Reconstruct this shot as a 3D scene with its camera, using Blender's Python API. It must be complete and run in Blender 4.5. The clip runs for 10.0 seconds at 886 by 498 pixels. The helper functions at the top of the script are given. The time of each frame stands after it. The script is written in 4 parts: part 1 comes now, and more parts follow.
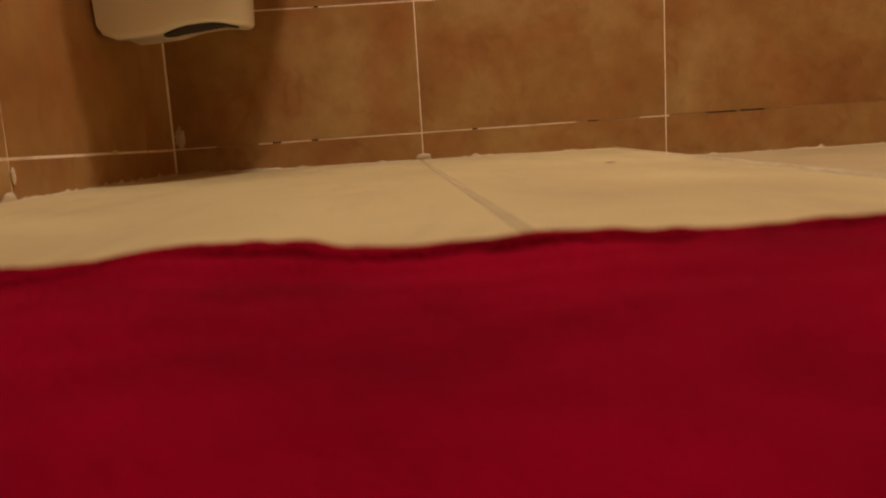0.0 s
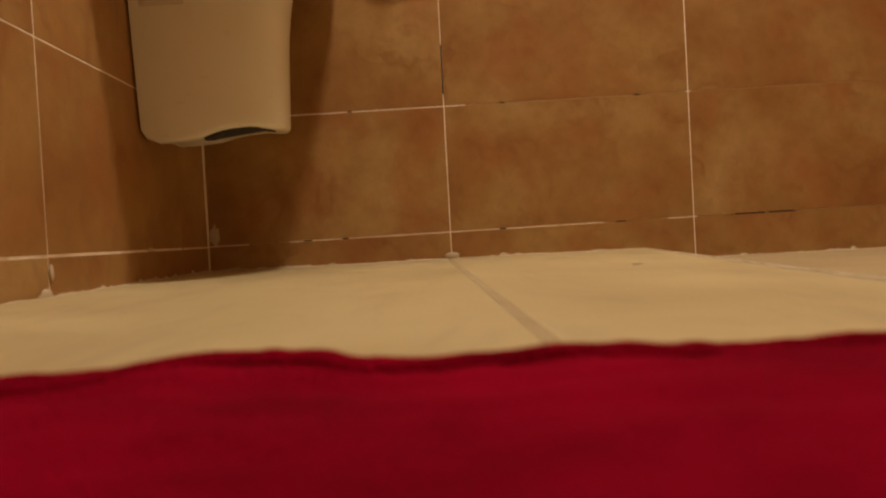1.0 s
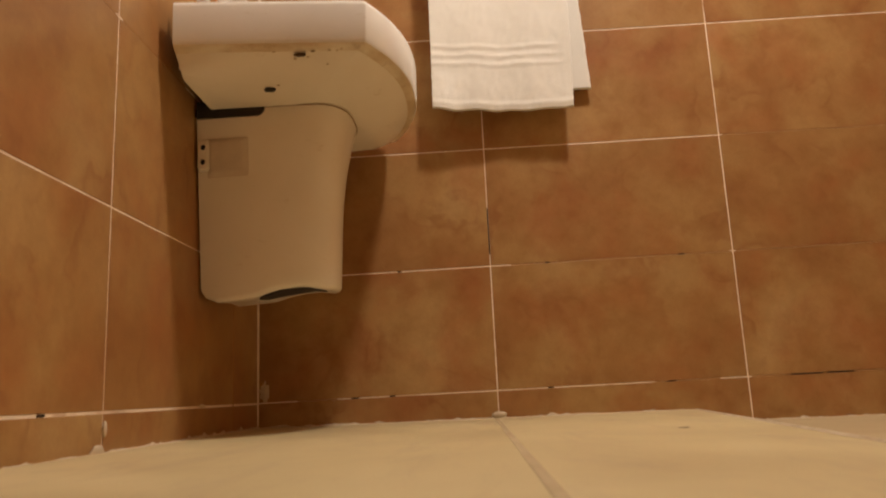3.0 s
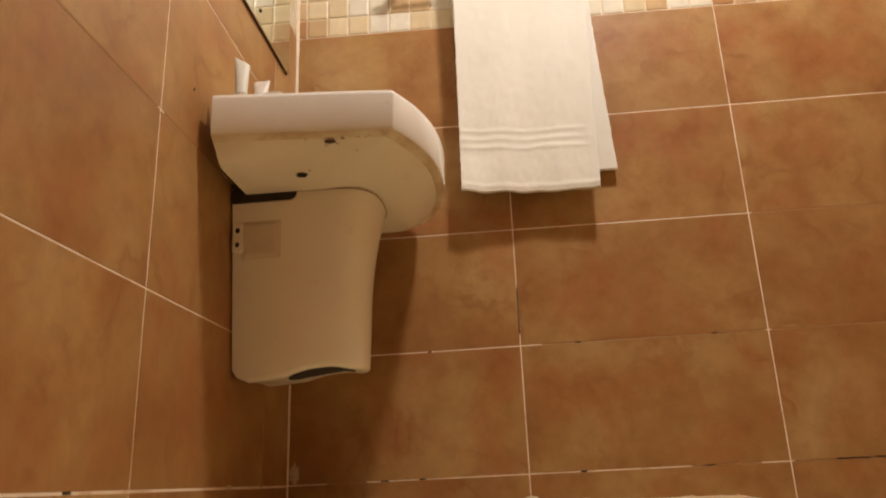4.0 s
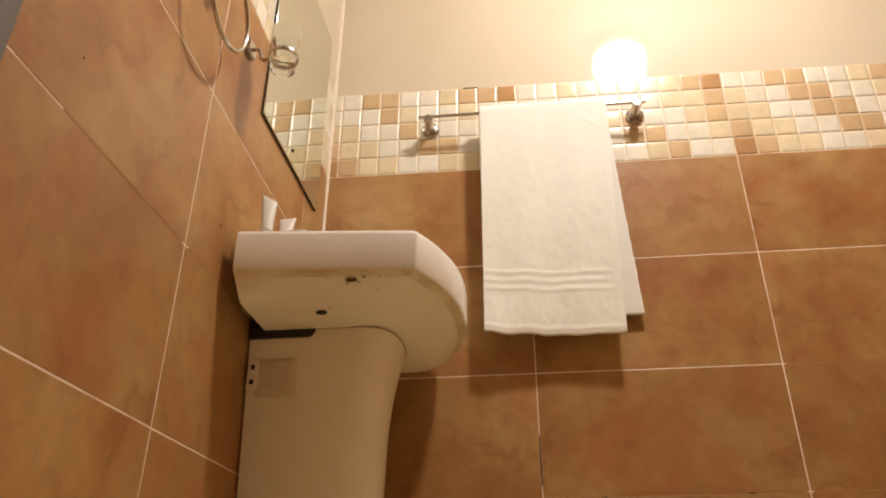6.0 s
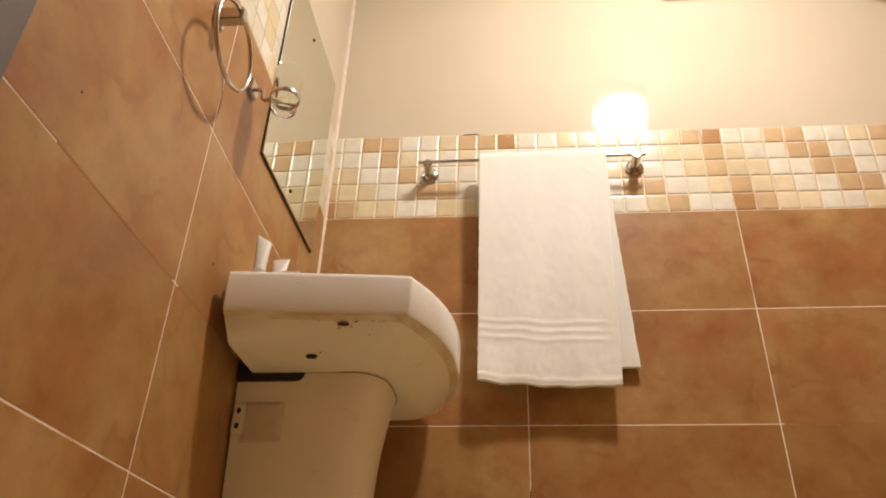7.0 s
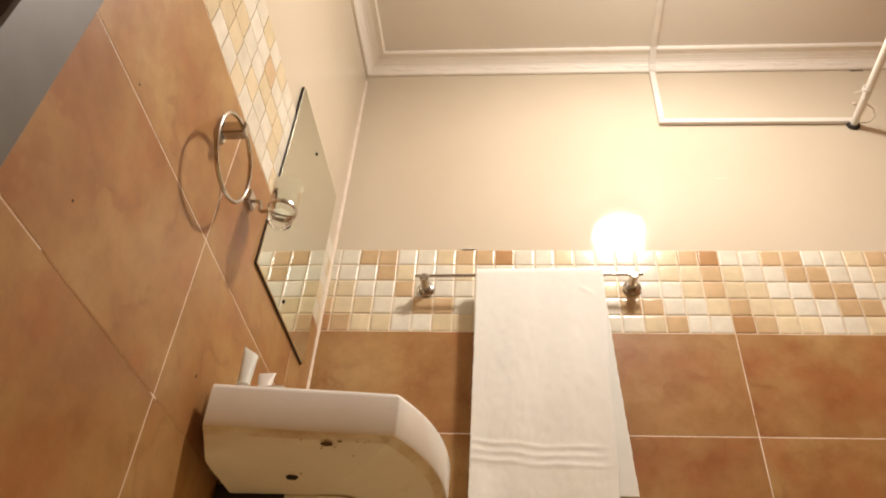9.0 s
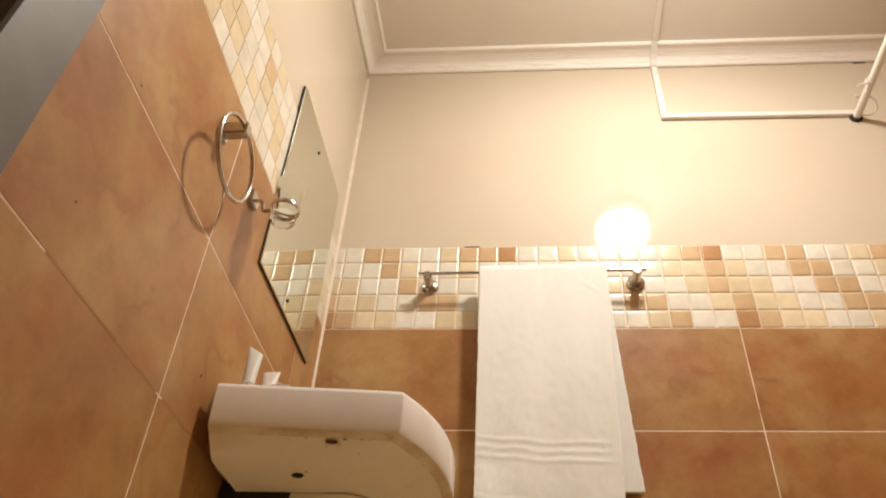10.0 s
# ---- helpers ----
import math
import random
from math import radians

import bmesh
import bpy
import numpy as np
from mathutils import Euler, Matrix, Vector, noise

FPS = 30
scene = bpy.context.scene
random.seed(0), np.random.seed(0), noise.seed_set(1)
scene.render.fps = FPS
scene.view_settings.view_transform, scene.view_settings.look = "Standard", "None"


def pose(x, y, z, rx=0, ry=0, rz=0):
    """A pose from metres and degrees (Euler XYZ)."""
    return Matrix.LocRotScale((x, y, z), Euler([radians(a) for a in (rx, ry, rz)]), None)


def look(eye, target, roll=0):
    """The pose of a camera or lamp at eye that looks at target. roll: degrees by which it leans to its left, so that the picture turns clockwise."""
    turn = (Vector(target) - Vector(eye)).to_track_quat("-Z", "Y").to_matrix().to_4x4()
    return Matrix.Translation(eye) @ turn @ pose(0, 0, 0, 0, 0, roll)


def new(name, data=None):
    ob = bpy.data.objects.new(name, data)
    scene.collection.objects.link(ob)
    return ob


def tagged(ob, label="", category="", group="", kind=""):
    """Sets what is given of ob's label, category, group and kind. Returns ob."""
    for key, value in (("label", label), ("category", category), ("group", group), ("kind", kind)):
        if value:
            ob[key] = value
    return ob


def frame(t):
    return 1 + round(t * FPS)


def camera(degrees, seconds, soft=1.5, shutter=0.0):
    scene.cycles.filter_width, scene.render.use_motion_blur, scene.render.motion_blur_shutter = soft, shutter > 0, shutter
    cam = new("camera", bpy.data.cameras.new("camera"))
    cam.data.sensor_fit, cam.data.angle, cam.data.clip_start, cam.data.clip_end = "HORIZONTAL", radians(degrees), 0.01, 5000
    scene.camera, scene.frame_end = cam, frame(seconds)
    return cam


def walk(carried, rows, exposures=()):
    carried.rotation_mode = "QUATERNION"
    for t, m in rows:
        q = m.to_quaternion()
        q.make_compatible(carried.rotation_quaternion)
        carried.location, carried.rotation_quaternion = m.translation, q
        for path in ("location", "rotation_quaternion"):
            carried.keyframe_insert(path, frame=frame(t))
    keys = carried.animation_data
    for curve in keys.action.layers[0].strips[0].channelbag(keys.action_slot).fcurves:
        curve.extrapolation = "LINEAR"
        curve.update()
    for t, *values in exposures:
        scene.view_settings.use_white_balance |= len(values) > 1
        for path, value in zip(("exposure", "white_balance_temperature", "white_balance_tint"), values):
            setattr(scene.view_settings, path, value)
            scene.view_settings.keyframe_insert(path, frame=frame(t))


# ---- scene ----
cam = camera(61.6, 10.0, soft=1.9, shutter=0.4)
cam.data.dof.use_dof = True
cam.data.dof.focus_distance = 1.9
cam.data.dof.aperture_fstop = 8.5
PATH = [
    (0, (0.525, -1.837, 0.049), (0.639, 0.137, -0.251), -3.5),
    (0.5, (0.525, -1.836, 0.051), (0.626, 0.153, -0.131), -3.5),
    (1, (0.53, -1.839, 0.054), (0.58, 0.16, 0.016), -3.1),
    (1.5, (0.535, -1.844, 0.057), (0.536, 0.154, 0.149), -2.6),
    (2, (0.537, -1.855, 0.06), (0.508, 0.137, 0.245), -2.5),
    (2.5, (0.538, -1.858, 0.062), (0.498, 0.122, 0.34), -2.7),
    (4, (0.575, -1.878, 0.049), (0.408, 0.023, 0.648), -2.3),
    (4.5, (0.583, -1.872, 0.052), (0.383, -0.008, 0.751), -2.3),
    (5, (0.582, -1.869, 0.06), (0.359, -0.038, 0.844), -1.5),
    (5.5, (0.582, -1.863, 0.069), (0.362, -0.074, 0.934), -0.8),
    (7, (0.584, -1.839, 0.091), (0.381, -0.138, 1.123), 2.0),
    (7.5, (0.588, -1.837, 0.097), (0.393, -0.17, 1.186), 2.4),
    (8, (0.596, -1.833, 0.105), (0.398, -0.196, 1.238), 2.6),
    (8.5, (0.6, -1.829, 0.113), (0.408, -0.247, 1.323), 2.9),
    (9, (0.601, -1.826, 0.115), (0.398, -0.297, 1.388), 4.1),
    (9.5, (0.603, -1.826, 0.114), (0.388, -0.332, 1.426), 4.6),
    (10, (0.604, -1.827, 0.113), (0.39, -0.295, 1.381), 3.7),
]
EXPOSURES = [(0.0, -0.78, 7050, 18), (1.0, -0.79, 7100, 16), (2.5, -0.65, 6650, 18), (4.0, -0.55, 6200, 15), (5.0, -0.53, 6100, 14), (7.0, -0.62, 6100, 14), (10.0, -0.63, 6000, 13)]
walk(cam, [(t, look(eye, target, roll)) for t, eye, target, roll in PATH], EXPOSURES)


# ---------------------------------------------------------------- light
world = bpy.data.worlds.new("world")
scene.world = world
world.use_nodes = True
world.node_tree.nodes["Background"].inputs[0].default_value = (0.9, 0.8, 0.65, 1)
world.node_tree.nodes["Background"].inputs[1].default_value = 0.0

LAMP = (1.075, -0.895, 2.495)
# the lamp's flat face, and the rim of its dome that lights sideways
face = bpy.data.lights.new("lamp_face", "AREA")
face.shape, face.size = "DISK", 0.165
face.energy = 37
face.color = (1.0, 0.88, 0.72)
new("lamp_face", face).location = LAMP
dome = bpy.data.lights.new("lamp_dome", "POINT")
dome.energy = 54.0
dome.color = (1.0, 0.88, 0.72)
dome.shadow_soft_size = 0.12
new("lamp_dome", dome).location = (LAMP[0], LAMP[1], LAMP[2] - 0.04)


# ---------------------------------------------------------------- materials
def mat(name, colour, rough=0.5, metal=0.0):
    m = bpy.data.materials.new(name)
    m.use_nodes = True
    b = m.node_tree.nodes["Principled BSDF"]
    b.inputs["Base Color"].default_value = (*colour, 1)
    b.inputs["Roughness"].default_value = rough
    b.inputs["Metallic"].default_value = metal
    return m, m.node_tree, b


def add(nt, kind, **values):
    n = nt.nodes.new(kind)
    for k, v in values.items():
        n.inputs[k.replace("_", " ")].default_value = v
    return n


def coords(nt, scale=(1, 1, 1), spread=0.0):
    """World position, shifted by the object's own random number."""
    geo = nt.nodes.new("ShaderNodeNewGeometry")
    out = geo.outputs["Position"]
    if spread:
        info = nt.nodes.new("ShaderNodeObjectInfo")
        mul = nt.nodes.new("ShaderNodeVectorMath")
        mul.operation = "SCALE"
        comb = nt.nodes.new("ShaderNodeCombineXYZ")
        for i in range(3):
            nt.links.new(info.outputs["Random"], comb.inputs[i])
        nt.links.new(comb.outputs[0], mul.inputs[0])
        mul.inputs["Scale"].default_value = spread
        plus = nt.nodes.new("ShaderNodeVectorMath")
        nt.links.new(out, plus.inputs[0])
        nt.links.new(mul.outputs[0], plus.inputs[1])
        out = plus.outputs[0]
    mp = nt.nodes.new("ShaderNodeMapping")
    mp.inputs["Scale"].default_value = scale
    nt.links.new(out, mp.inputs[0])
    return mp.outputs[0]


def noise_fac(nt, vec, scale, detail=4.0, rough=0.55, distort=0.0):
    n = add(nt, "ShaderNodeTexNoise", Scale=scale, Detail=detail, Roughness=rough, Distortion=distort)
    nt.links.new(vec, n.inputs["Vector"])
    return n.outputs[0]


def ramp(nt, fac, stops):
    r = nt.nodes.new("ShaderNodeValToRGB")
    el = r.color_ramp.elements
    while len(el) < len(stops):
        el.new(0.5)
    for e, (p, c) in zip(el, stops):
        e.position, e.color = p, (*c, 1)
    nt.links.new(fac, r.inputs[0])
    return r.outputs[0]


def mix(nt, fac, a, b, blend="MIX"):
    m = nt.nodes.new("ShaderNodeMix")
    m.data_type, m.blend_type = "RGBA", blend
    for sock, v in ((m.inputs[0], fac), (m.inputs[6], a), (m.inputs[7], b)):
        if isinstance(v, (int, float)):
            sock.default_value = v
        elif isinstance(v, tuple):
            sock.default_value = (*v, 1)
        else:
            nt.links.new(v, sock)
    return m.outputs[2]


def bump(nt, b, height, strength=0.3, distance=0.002):
    n = add(nt, "ShaderNodeBump", Strength=strength, Distance=distance)
    nt.links.new(height, n.inputs["Height"])
    nt.links.new(n.outputs[0], b.inputs["Normal"])


def rough_from(nt, b, fac, lo, hi):
    m = nt.nodes.new("ShaderNodeMapRange")
    m.inputs[3].default_value, m.inputs[4].default_value = lo, hi
    nt.links.new(fac, m.inputs[0])
    nt.links.new(m.outputs[0], b.inputs["Roughness"])


def tile_material():
    m, nt, b = mat("terracotta_tile", (0.5, 0.26, 0.11), 0.38)
    v = coords(nt, spread=7.0)
    info = nt.nodes.new("ShaderNodeObjectInfo")
    # broad soft clouds, from red brown to sandy yellow
    cloud = noise_fac(nt, v, 4.0, 6, 0.52, 0.3)
    col = ramp(nt, cloud, [(0.28, (0.312, 0.146, 0.050)), (0.42, (0.366, 0.196, 0.069)), (0.54, (0.416, 0.248, 0.093)), (0.70, (0.466, 0.304, 0.130))])
    # reddish blushes with ragged, soft borders
    blush = noise_fac(nt, v, 6.0, 5, 0.55, 0.25)
    col = mix(nt, ramp(nt, blush, [(0.48, (0, 0, 0)), (0.62, (0.36, 0.36, 0.36)), (0.74, (0.62, 0.62, 0.62))]), col, (0.355, 0.118, 0.038))
    # faint darker smudges and hairlines
    fissure = noise_fac(nt, v, 5.0, 4, 0.5, 0.25)
    line = ramp(nt, fissure, [(0.440, (0, 0, 0)), (0.490, (0.46, 0.46, 0.46)), (0.500, (0.46, 0.46, 0.46)), (0.524, (0, 0, 0))])
    gate = ramp(nt, noise_fac(nt, v, 9.0, 3, 0.5), [(0.43, (0, 0, 0)), (0.63, (1, 1, 1))])
    col = mix(nt, mix(nt, 1.0, line, gate, "MULTIPLY"), col, (0.27, 0.105, 0.036))
    # small mottling and dust-fine grain
    fine = noise_fac(nt, v, 21, 5, 0.58, 0.2)
    col = mix(nt, 1.0, col, ramp(nt, fine, [(0.34, (0.90, 0.86, 0.82)), (0.50, (0.99, 0.98, 0.97)), (0.66, (1.06, 1.06, 1.05))]), "MULTIPLY")
    grain = noise_fac(nt, v, 160, 2)
    col = mix(nt, ramp(nt, grain, [(0.3, (0.0, 0.0, 0.0)), (0.8, (0.16, 0.16, 0.16))]), col, (0.26, 0.11, 0.045))
    tone = ramp(nt, info.outputs["Random"], [(0, (0.93, 0.90, 0.87)), (0.5, (1, 1, 1)), (1, (1.04, 1.05, 1.05))])
    col = mix(nt, 1.0, col, tone, "MULTIPLY")
    nt.links.new(col, b.inputs["Base Color"])
    b.inputs["Specular IOR Level"].default_value = 0.36
    rough_from(nt, b, fine, 0.27, 0.48)
    bump(nt, b, noise_fac(nt, v, 30, 4), 0.12, 0.0015)
    return m


def mosaic_material(name, colour):
    m, nt, b = mat(name, colour, 0.16)
    v = coords(nt, spread=3.0)
    n = noise_fac(nt, v, 22, 4)
    info = nt.nodes.new("ShaderNodeObjectInfo")
    dark = tuple(c * 0.9 for c in colour)
    light = tuple(min(1, c * 1.06) for c in colour)
    col = mix(nt, ramp(nt, n, [(0.3, (0, 0, 0)), (0.7, (1, 1, 1))]), dark, light)
    tone = ramp(nt, info.outputs["Random"], [(0, (0.88, 0.86, 0.82)), (1, (1.0, 1.0, 1.0))])
    col = mix(nt, 1.0, col, tone, "MULTIPLY")
    nt.links.new(col, b.inputs["Base Color"])
    bump(nt, b, noise_fac(nt, v, 35, 2), 0.10, 0.0015)
    return m


def grout_material():
    m, nt, b = mat("grout", (0.72, 0.55, 0.40), 0.9)
    v = coords(nt)
    n = noise_fac(nt, v, 11, 5, 0.6)
    col = ramp(nt, n, [(0.27, (0.10, 0.05, 0.025)), (0.30, (0.60, 0.43, 0.29)), (0.45, (0.86, 0.73, 0.59)), (0.7, (0.90, 0.80, 0.68))])
    faint = noise_fac(nt, v, 4.5, 4)
    col = mix(nt, ramp(nt, faint, [(0.54, (0, 0, 0)), (0.68, (0.55, 0.55, 0.55))]), col, (0.50, 0.31, 0.16))
    nt.links.new(col, b.inputs["Base Color"])
    bump(nt, b, noise_fac(nt, v, 240, 3), 0.4, 0.001)
    return m


def paint_material():
    m, nt, b = mat("cream_gloss_paint", (0.80, 0.70, 0.53), 0.32)
    v = coords(nt)
    n = noise_fac(nt, v, 2.3, 4)
    col = ramp(nt, n, [(0.3, (0.615, 0.536, 0.410)), (0.7, (0.645, 0.574, 0.452))])
    nt.links.new(col, b.inputs["Base Color"])
    b.inputs["Specular IOR Level"].default_value = 0.40
    rough_from(nt, b, noise_fac(nt, v, 6, 3), 0.045, 0.07)
    bump(nt, b, noise_fac(nt, v, 28, 4), 0.05, 0.002)
    return m


def plain(name, c0, c1, scale, rough, bscale=60, bstr=0.15, bdist=0.001, metal=0.0):
    m, nt, b = mat(name, c0, rough, metal)
    v = coords(nt)
    n = noise_fac(nt, v, scale, 5, 0.6)
    nt.links.new(ramp(nt, n, [(0.3, c0), (0.7, c1)]), b.inputs["Base Color"])
    if bstr:
        bump(nt, b, noise_fac(nt, v, bscale, 4), bstr, bdist)
    return m


def floor_material():
    m, nt, b = mat("beige_floor_tile", (0.62, 0.50, 0.34), 0.4)
    v = coords(nt, spread=5.0)
    n = noise_fac(nt, v, 3.5, 5, 0.6, 0.5)
    col = ramp(nt, n, [(0.3, (0.54, 0.44, 0.235)), (0.55, (0.63, 0.53, 0.290)), (0.75, (0.68, 0.58, 0.335))])
    stain = noise_fac(nt, coords(nt, (1, 0.22, 1)), 11, 6, 0.7, 0.6)
    col = mix(nt, ramp(nt, stain, [(0.52, (0, 0, 0)), (0.70, (0.55, 0.55, 0.55))]), col, (0.46, 0.36, 0.22))
    nt.links.new(col, b.inputs["Base Color"])
    rough_from(nt, b, n, 0.34, 0.5)
    bump(nt, b, noise_fac(nt, v, 45, 4), 0.15, 0.002)
    return m


def terry(name, c0, c1, fine=420, strength=0.8, sheen=0.4):
    m, nt, b = mat(name, c0, 0.95)
    v = coords(nt)
    n = noise_fac(nt, v, 9, 4, 0.6)
    nt.links.new(ramp(nt, n, [(0.3, c0), (0.7, c1)]), b.inputs["Base Color"])
    b.inputs["Specular IOR Level"].default_value = 0.04
    b.inputs["Sheen Weight"].default_value = sheen
    b.inputs["Sheen Tint"].default_value = (*c1, 1)
    vor = add(nt, "ShaderNodeTexVoronoi", Scale=fine)
    nt.links.new(v, vor.inputs["Vector"])
    bump(nt, b, vor.outputs["Distance"], strength, 0.0022)
    return m


def ceramic_material(name, c0, c1):
    m, nt, b = mat(name, c0, 0.16)
    v = coords(nt)
    n = noise_fac(nt, v, 5, 5, 0.6)
    col = ramp(nt, n, [(0.3, c0), (0.7, c1)])
    grime = noise_fac(nt, coords(nt, (1, 1, 2.5)), 26, 6, 0.7)
    col = mix(nt, ramp(nt, grime, [(0.62, (0, 0, 0)), (0.74, (0.35, 0.35, 0.35))]), col, (0.52, 0.42, 0.26))
    nt.links.new(col, b.inputs["Base Color"])
    rough_from(nt, b, n, 0.12, 0.24)
    return m


def glass_material():
    m, nt, b = mat("clear_glass", (0.97, 0.98, 0.97), 0.03)
    b.inputs["Transmission Weight"].default_value = 1.0
    b.inputs["IOR"].default_value = 1.09
    return m


def mirror_material():
    m, nt, b = mat("mirror_silver", (0.80, 0.83, 0.76), 0.015, 1.0)
    v = coords(nt)
    n = noise_fac(nt, v, 7, 5)
    rough_from(nt, b, n, 0.0, 0.04)
    return m


TILE = tile_material()
GROUT = grout_material()
PAINT = paint_material()
FLOOR = floor_material()
CERAMIC = ceramic_material("white_ceramic", (0.835, 0.825, 0.765), (0.875, 0.868, 0.815))
YELLOWER = ceramic_material("yellower_ceramic", (0.815, 0.765, 0.640), (0.865, 0.820, 0.712))


def dirty_material():
    m, nt, b = mat("grimy_ceramic", (0.7, 0.62, 0.46), 0.4)
    v = coords(nt, (1, 1, 1.5))
    n = noise_fac(nt, v, 34, 6, 0.72)
    wash = ramp(nt, noise_fac(nt, coords(nt, (1, 1, 4)), 9, 5, 0.6), [(0.34, (0.80, 0.74, 0.59)), (0.58, (0.62, 0.50, 0.32))])
    spots = ramp(nt, n, [(0.56, (0, 0, 0)), (0.68, (0.45, 0.45, 0.45)), (0.78, (1, 1, 1))])
    nt.links.new(mix(nt, spots, wash, (0.36, 0.25, 0.13)), b.inputs["Base Color"])
    return m


DIRTY = dirty_material()
PAD_TONE = plain("greyish_brown_tone", (0.61, 0.53, 0.41), (0.69, 0.61, 0.48), 30, 0.4, 60, 0.1)
GLASS = glass_material()
MIRROR = mirror_material()
MOSAIC = [mosaic_material("mosaic_cream", (0.81, 0.775, 0.665)), mosaic_material("mosaic_sand", (0.765, 0.655, 0.445)),
          mosaic_material("mosaic_caramel", (0.64, 0.468, 0.275)), mosaic_material("mosaic_brown", (0.50, 0.29, 0.135))]
GROOVE = plain("mosaic_groove", (0.62, 0.50, 0.35), (0.74, 0.63, 0.48), 20, 0.4)
CEILING = plain("ceiling_white", (0.74, 0.69, 0.615), (0.77, 0.72, 0.645), 2.0, 0.8, 40, 0.08)
PLASTER = plain("cornice_plaster", (0.84, 0.79, 0.71), (0.88, 0.84, 0.77), 9, 0.55, 70, 0.2)
CHROME = plain("brushed_chrome", (0.50, 0.46, 0.41), (0.62, 0.58, 0.53), 30, 0.22, 200, 0.05, 0.0005, 1.0)
# near-black for dark parts; also painted shade inside the slot, opening, holes and gaps
DARK = plain("dark_parts_and_gap_shade", (0.018, 0.014, 0.012), (0.03, 0.024, 0.02), 40, 0.8)
GRIME = plain("dark_grime", (0.05, 0.03, 0.015), (0.12, 0.075, 0.04), 60, 0.9, 120, 0.5)
# brown of the dirt specks, and of the painted contact shade under the basin
DIRT_AND_JOINT_SHADE = plain("brown_dirt_and_joint_shade", (0.20, 0.14, 0.075), (0.46, 0.36, 0.22), 45, 0.85, 120, 0.4)
STAIN = plain("yellow_grime", (0.48, 0.38, 0.22), (0.60, 0.50, 0.33), 50, 0.7, 120, 0.3)
WHITE_PVC = plain("white_plastic", (0.76, 0.72, 0.66), (0.82, 0.78, 0.72), 12, 0.45, 60, 0.05)
SEAL = plain("white_sealant", (0.70, 0.60, 0.48), (0.82, 0.73, 0.60), 30, 0.7, 90, 0.6, 0.002)
TOWEL = terry("white_terry", (0.865, 0.868, 0.815), (0.905, 0.908, 0.855), 700, 0.18, 0.1)
MATRED = terry("crimson_terry", (0.20, 0.0005, 0.0115), (0.38, 0.0009, 0.0235), 420, 0.7, 0.02)
FRAME = plain("grey_frame_paint", (0.105, 0.10, 0.087), (0.14, 0.132, 0.115), 6, 0.45, 60, 0.1)
DOOR = plain("dark_door_wood", (0.05, 0.035, 0.025), (0.09, 0.06, 0.04), 8, 0.5)
FLOORGROUT = plain("floor_grout", (0.41, 0.315, 0.175), (0.52, 0.42, 0.25), 14, 0.9)
FOOT = plain("dull_grout", (0.52, 0.42, 0.28), (0.68, 0.58, 0.43), 30, 0.85, 90, 0.7, 0.002)
SHOWER = plain("shower_floor_tile", (0.46, 0.36, 0.20), (0.55, 0.45, 0.26), 5, 0.5)


# ---------------------------------------------------------------- mesh helpers
def finish(name, bm, material, smooth=False):
    bmesh.ops.recalc_face_normals(bm, faces=bm.faces)
    me = bpy.data.meshes.new(name)
    bm.to_mesh(me)
    bm.free()
    me.materials.append(material)
    if smooth:
        for p in me.polygons:
            p.use_smooth = True
    return me


def soft(me, degrees=35):
    me.set_sharp_from_angle(angle=radians(degrees))
    return me


def part(name, bm, material, parent=None, label="", smooth=False, sharp=35):
    me = finish(name, bm, material, smooth)
    if smooth:
        soft(me, sharp)
    ob = new(name, me)
    ob.parent = parent
    if label:
        tagged(ob, label)
    return ob


def thing(name, at, label, category, group="", kind=""):
    ob = new(name)
    ob.location = at
    ob.empty_display_size = 0.05
    return tagged(ob, label, category, group, kind)


def box(bm, x0, y0, z0, x1, y1, z1, bevel=0.0, seg=1):
    vs = [bm.verts.new((x, y, z)) for x in (x0, x1) for y in (y0, y1) for z in (z0, z1)]
    fs = [bm.faces.new([vs[i] for i in f]) for f in ((0, 1, 3, 2), (4, 6, 7, 5), (0, 4, 5, 1), (2, 3, 7, 6), (0, 2, 6, 4), (1, 5, 7, 3))]
    if bevel:
        bmesh.ops.bevel(bm, geom=list({e for f in fs for e in f.edges}), offset=bevel, segments=seg, affect="EDGES")
    return bm


def boxed(*a, **k):
    return box(bmesh.new(), *a, **k)


def tube_mesh(points, radius, sides=12, closed=False):
    """A round bar along a list of points."""
    bm = bmesh.new()
    pts = [Vector(p) for p in points]
    n = len(pts)
    rings = []
    up = Vector((0.13, 0.21, 0.97)).normalized()
    for i, p in enumerate(pts):
        a = pts[(i - 1) % n] if closed or i else p
        b = pts[(i + 1) % n] if closed or i < n - 1 else p
        d = (b - a).normalized()
        s = d.cross(up).normalized()
        u = s.cross(d)
        rings.append([bm.verts.new(p + radius * (math.cos(k * math.tau / sides) * s + math.sin(k * math.tau / sides) * u)) for k in range(sides)])
    for i in range(n if closed else n - 1):
        r, q = rings[i], rings[(i + 1) % n]
        for k in range(sides):
            bm.faces.new((r[k], r[(k + 1) % sides], q[(k + 1) % sides], q[k]))
    if not closed:
        bm.faces.new(rings[0])
        bm.faces.new(rings[-1])
    return bm


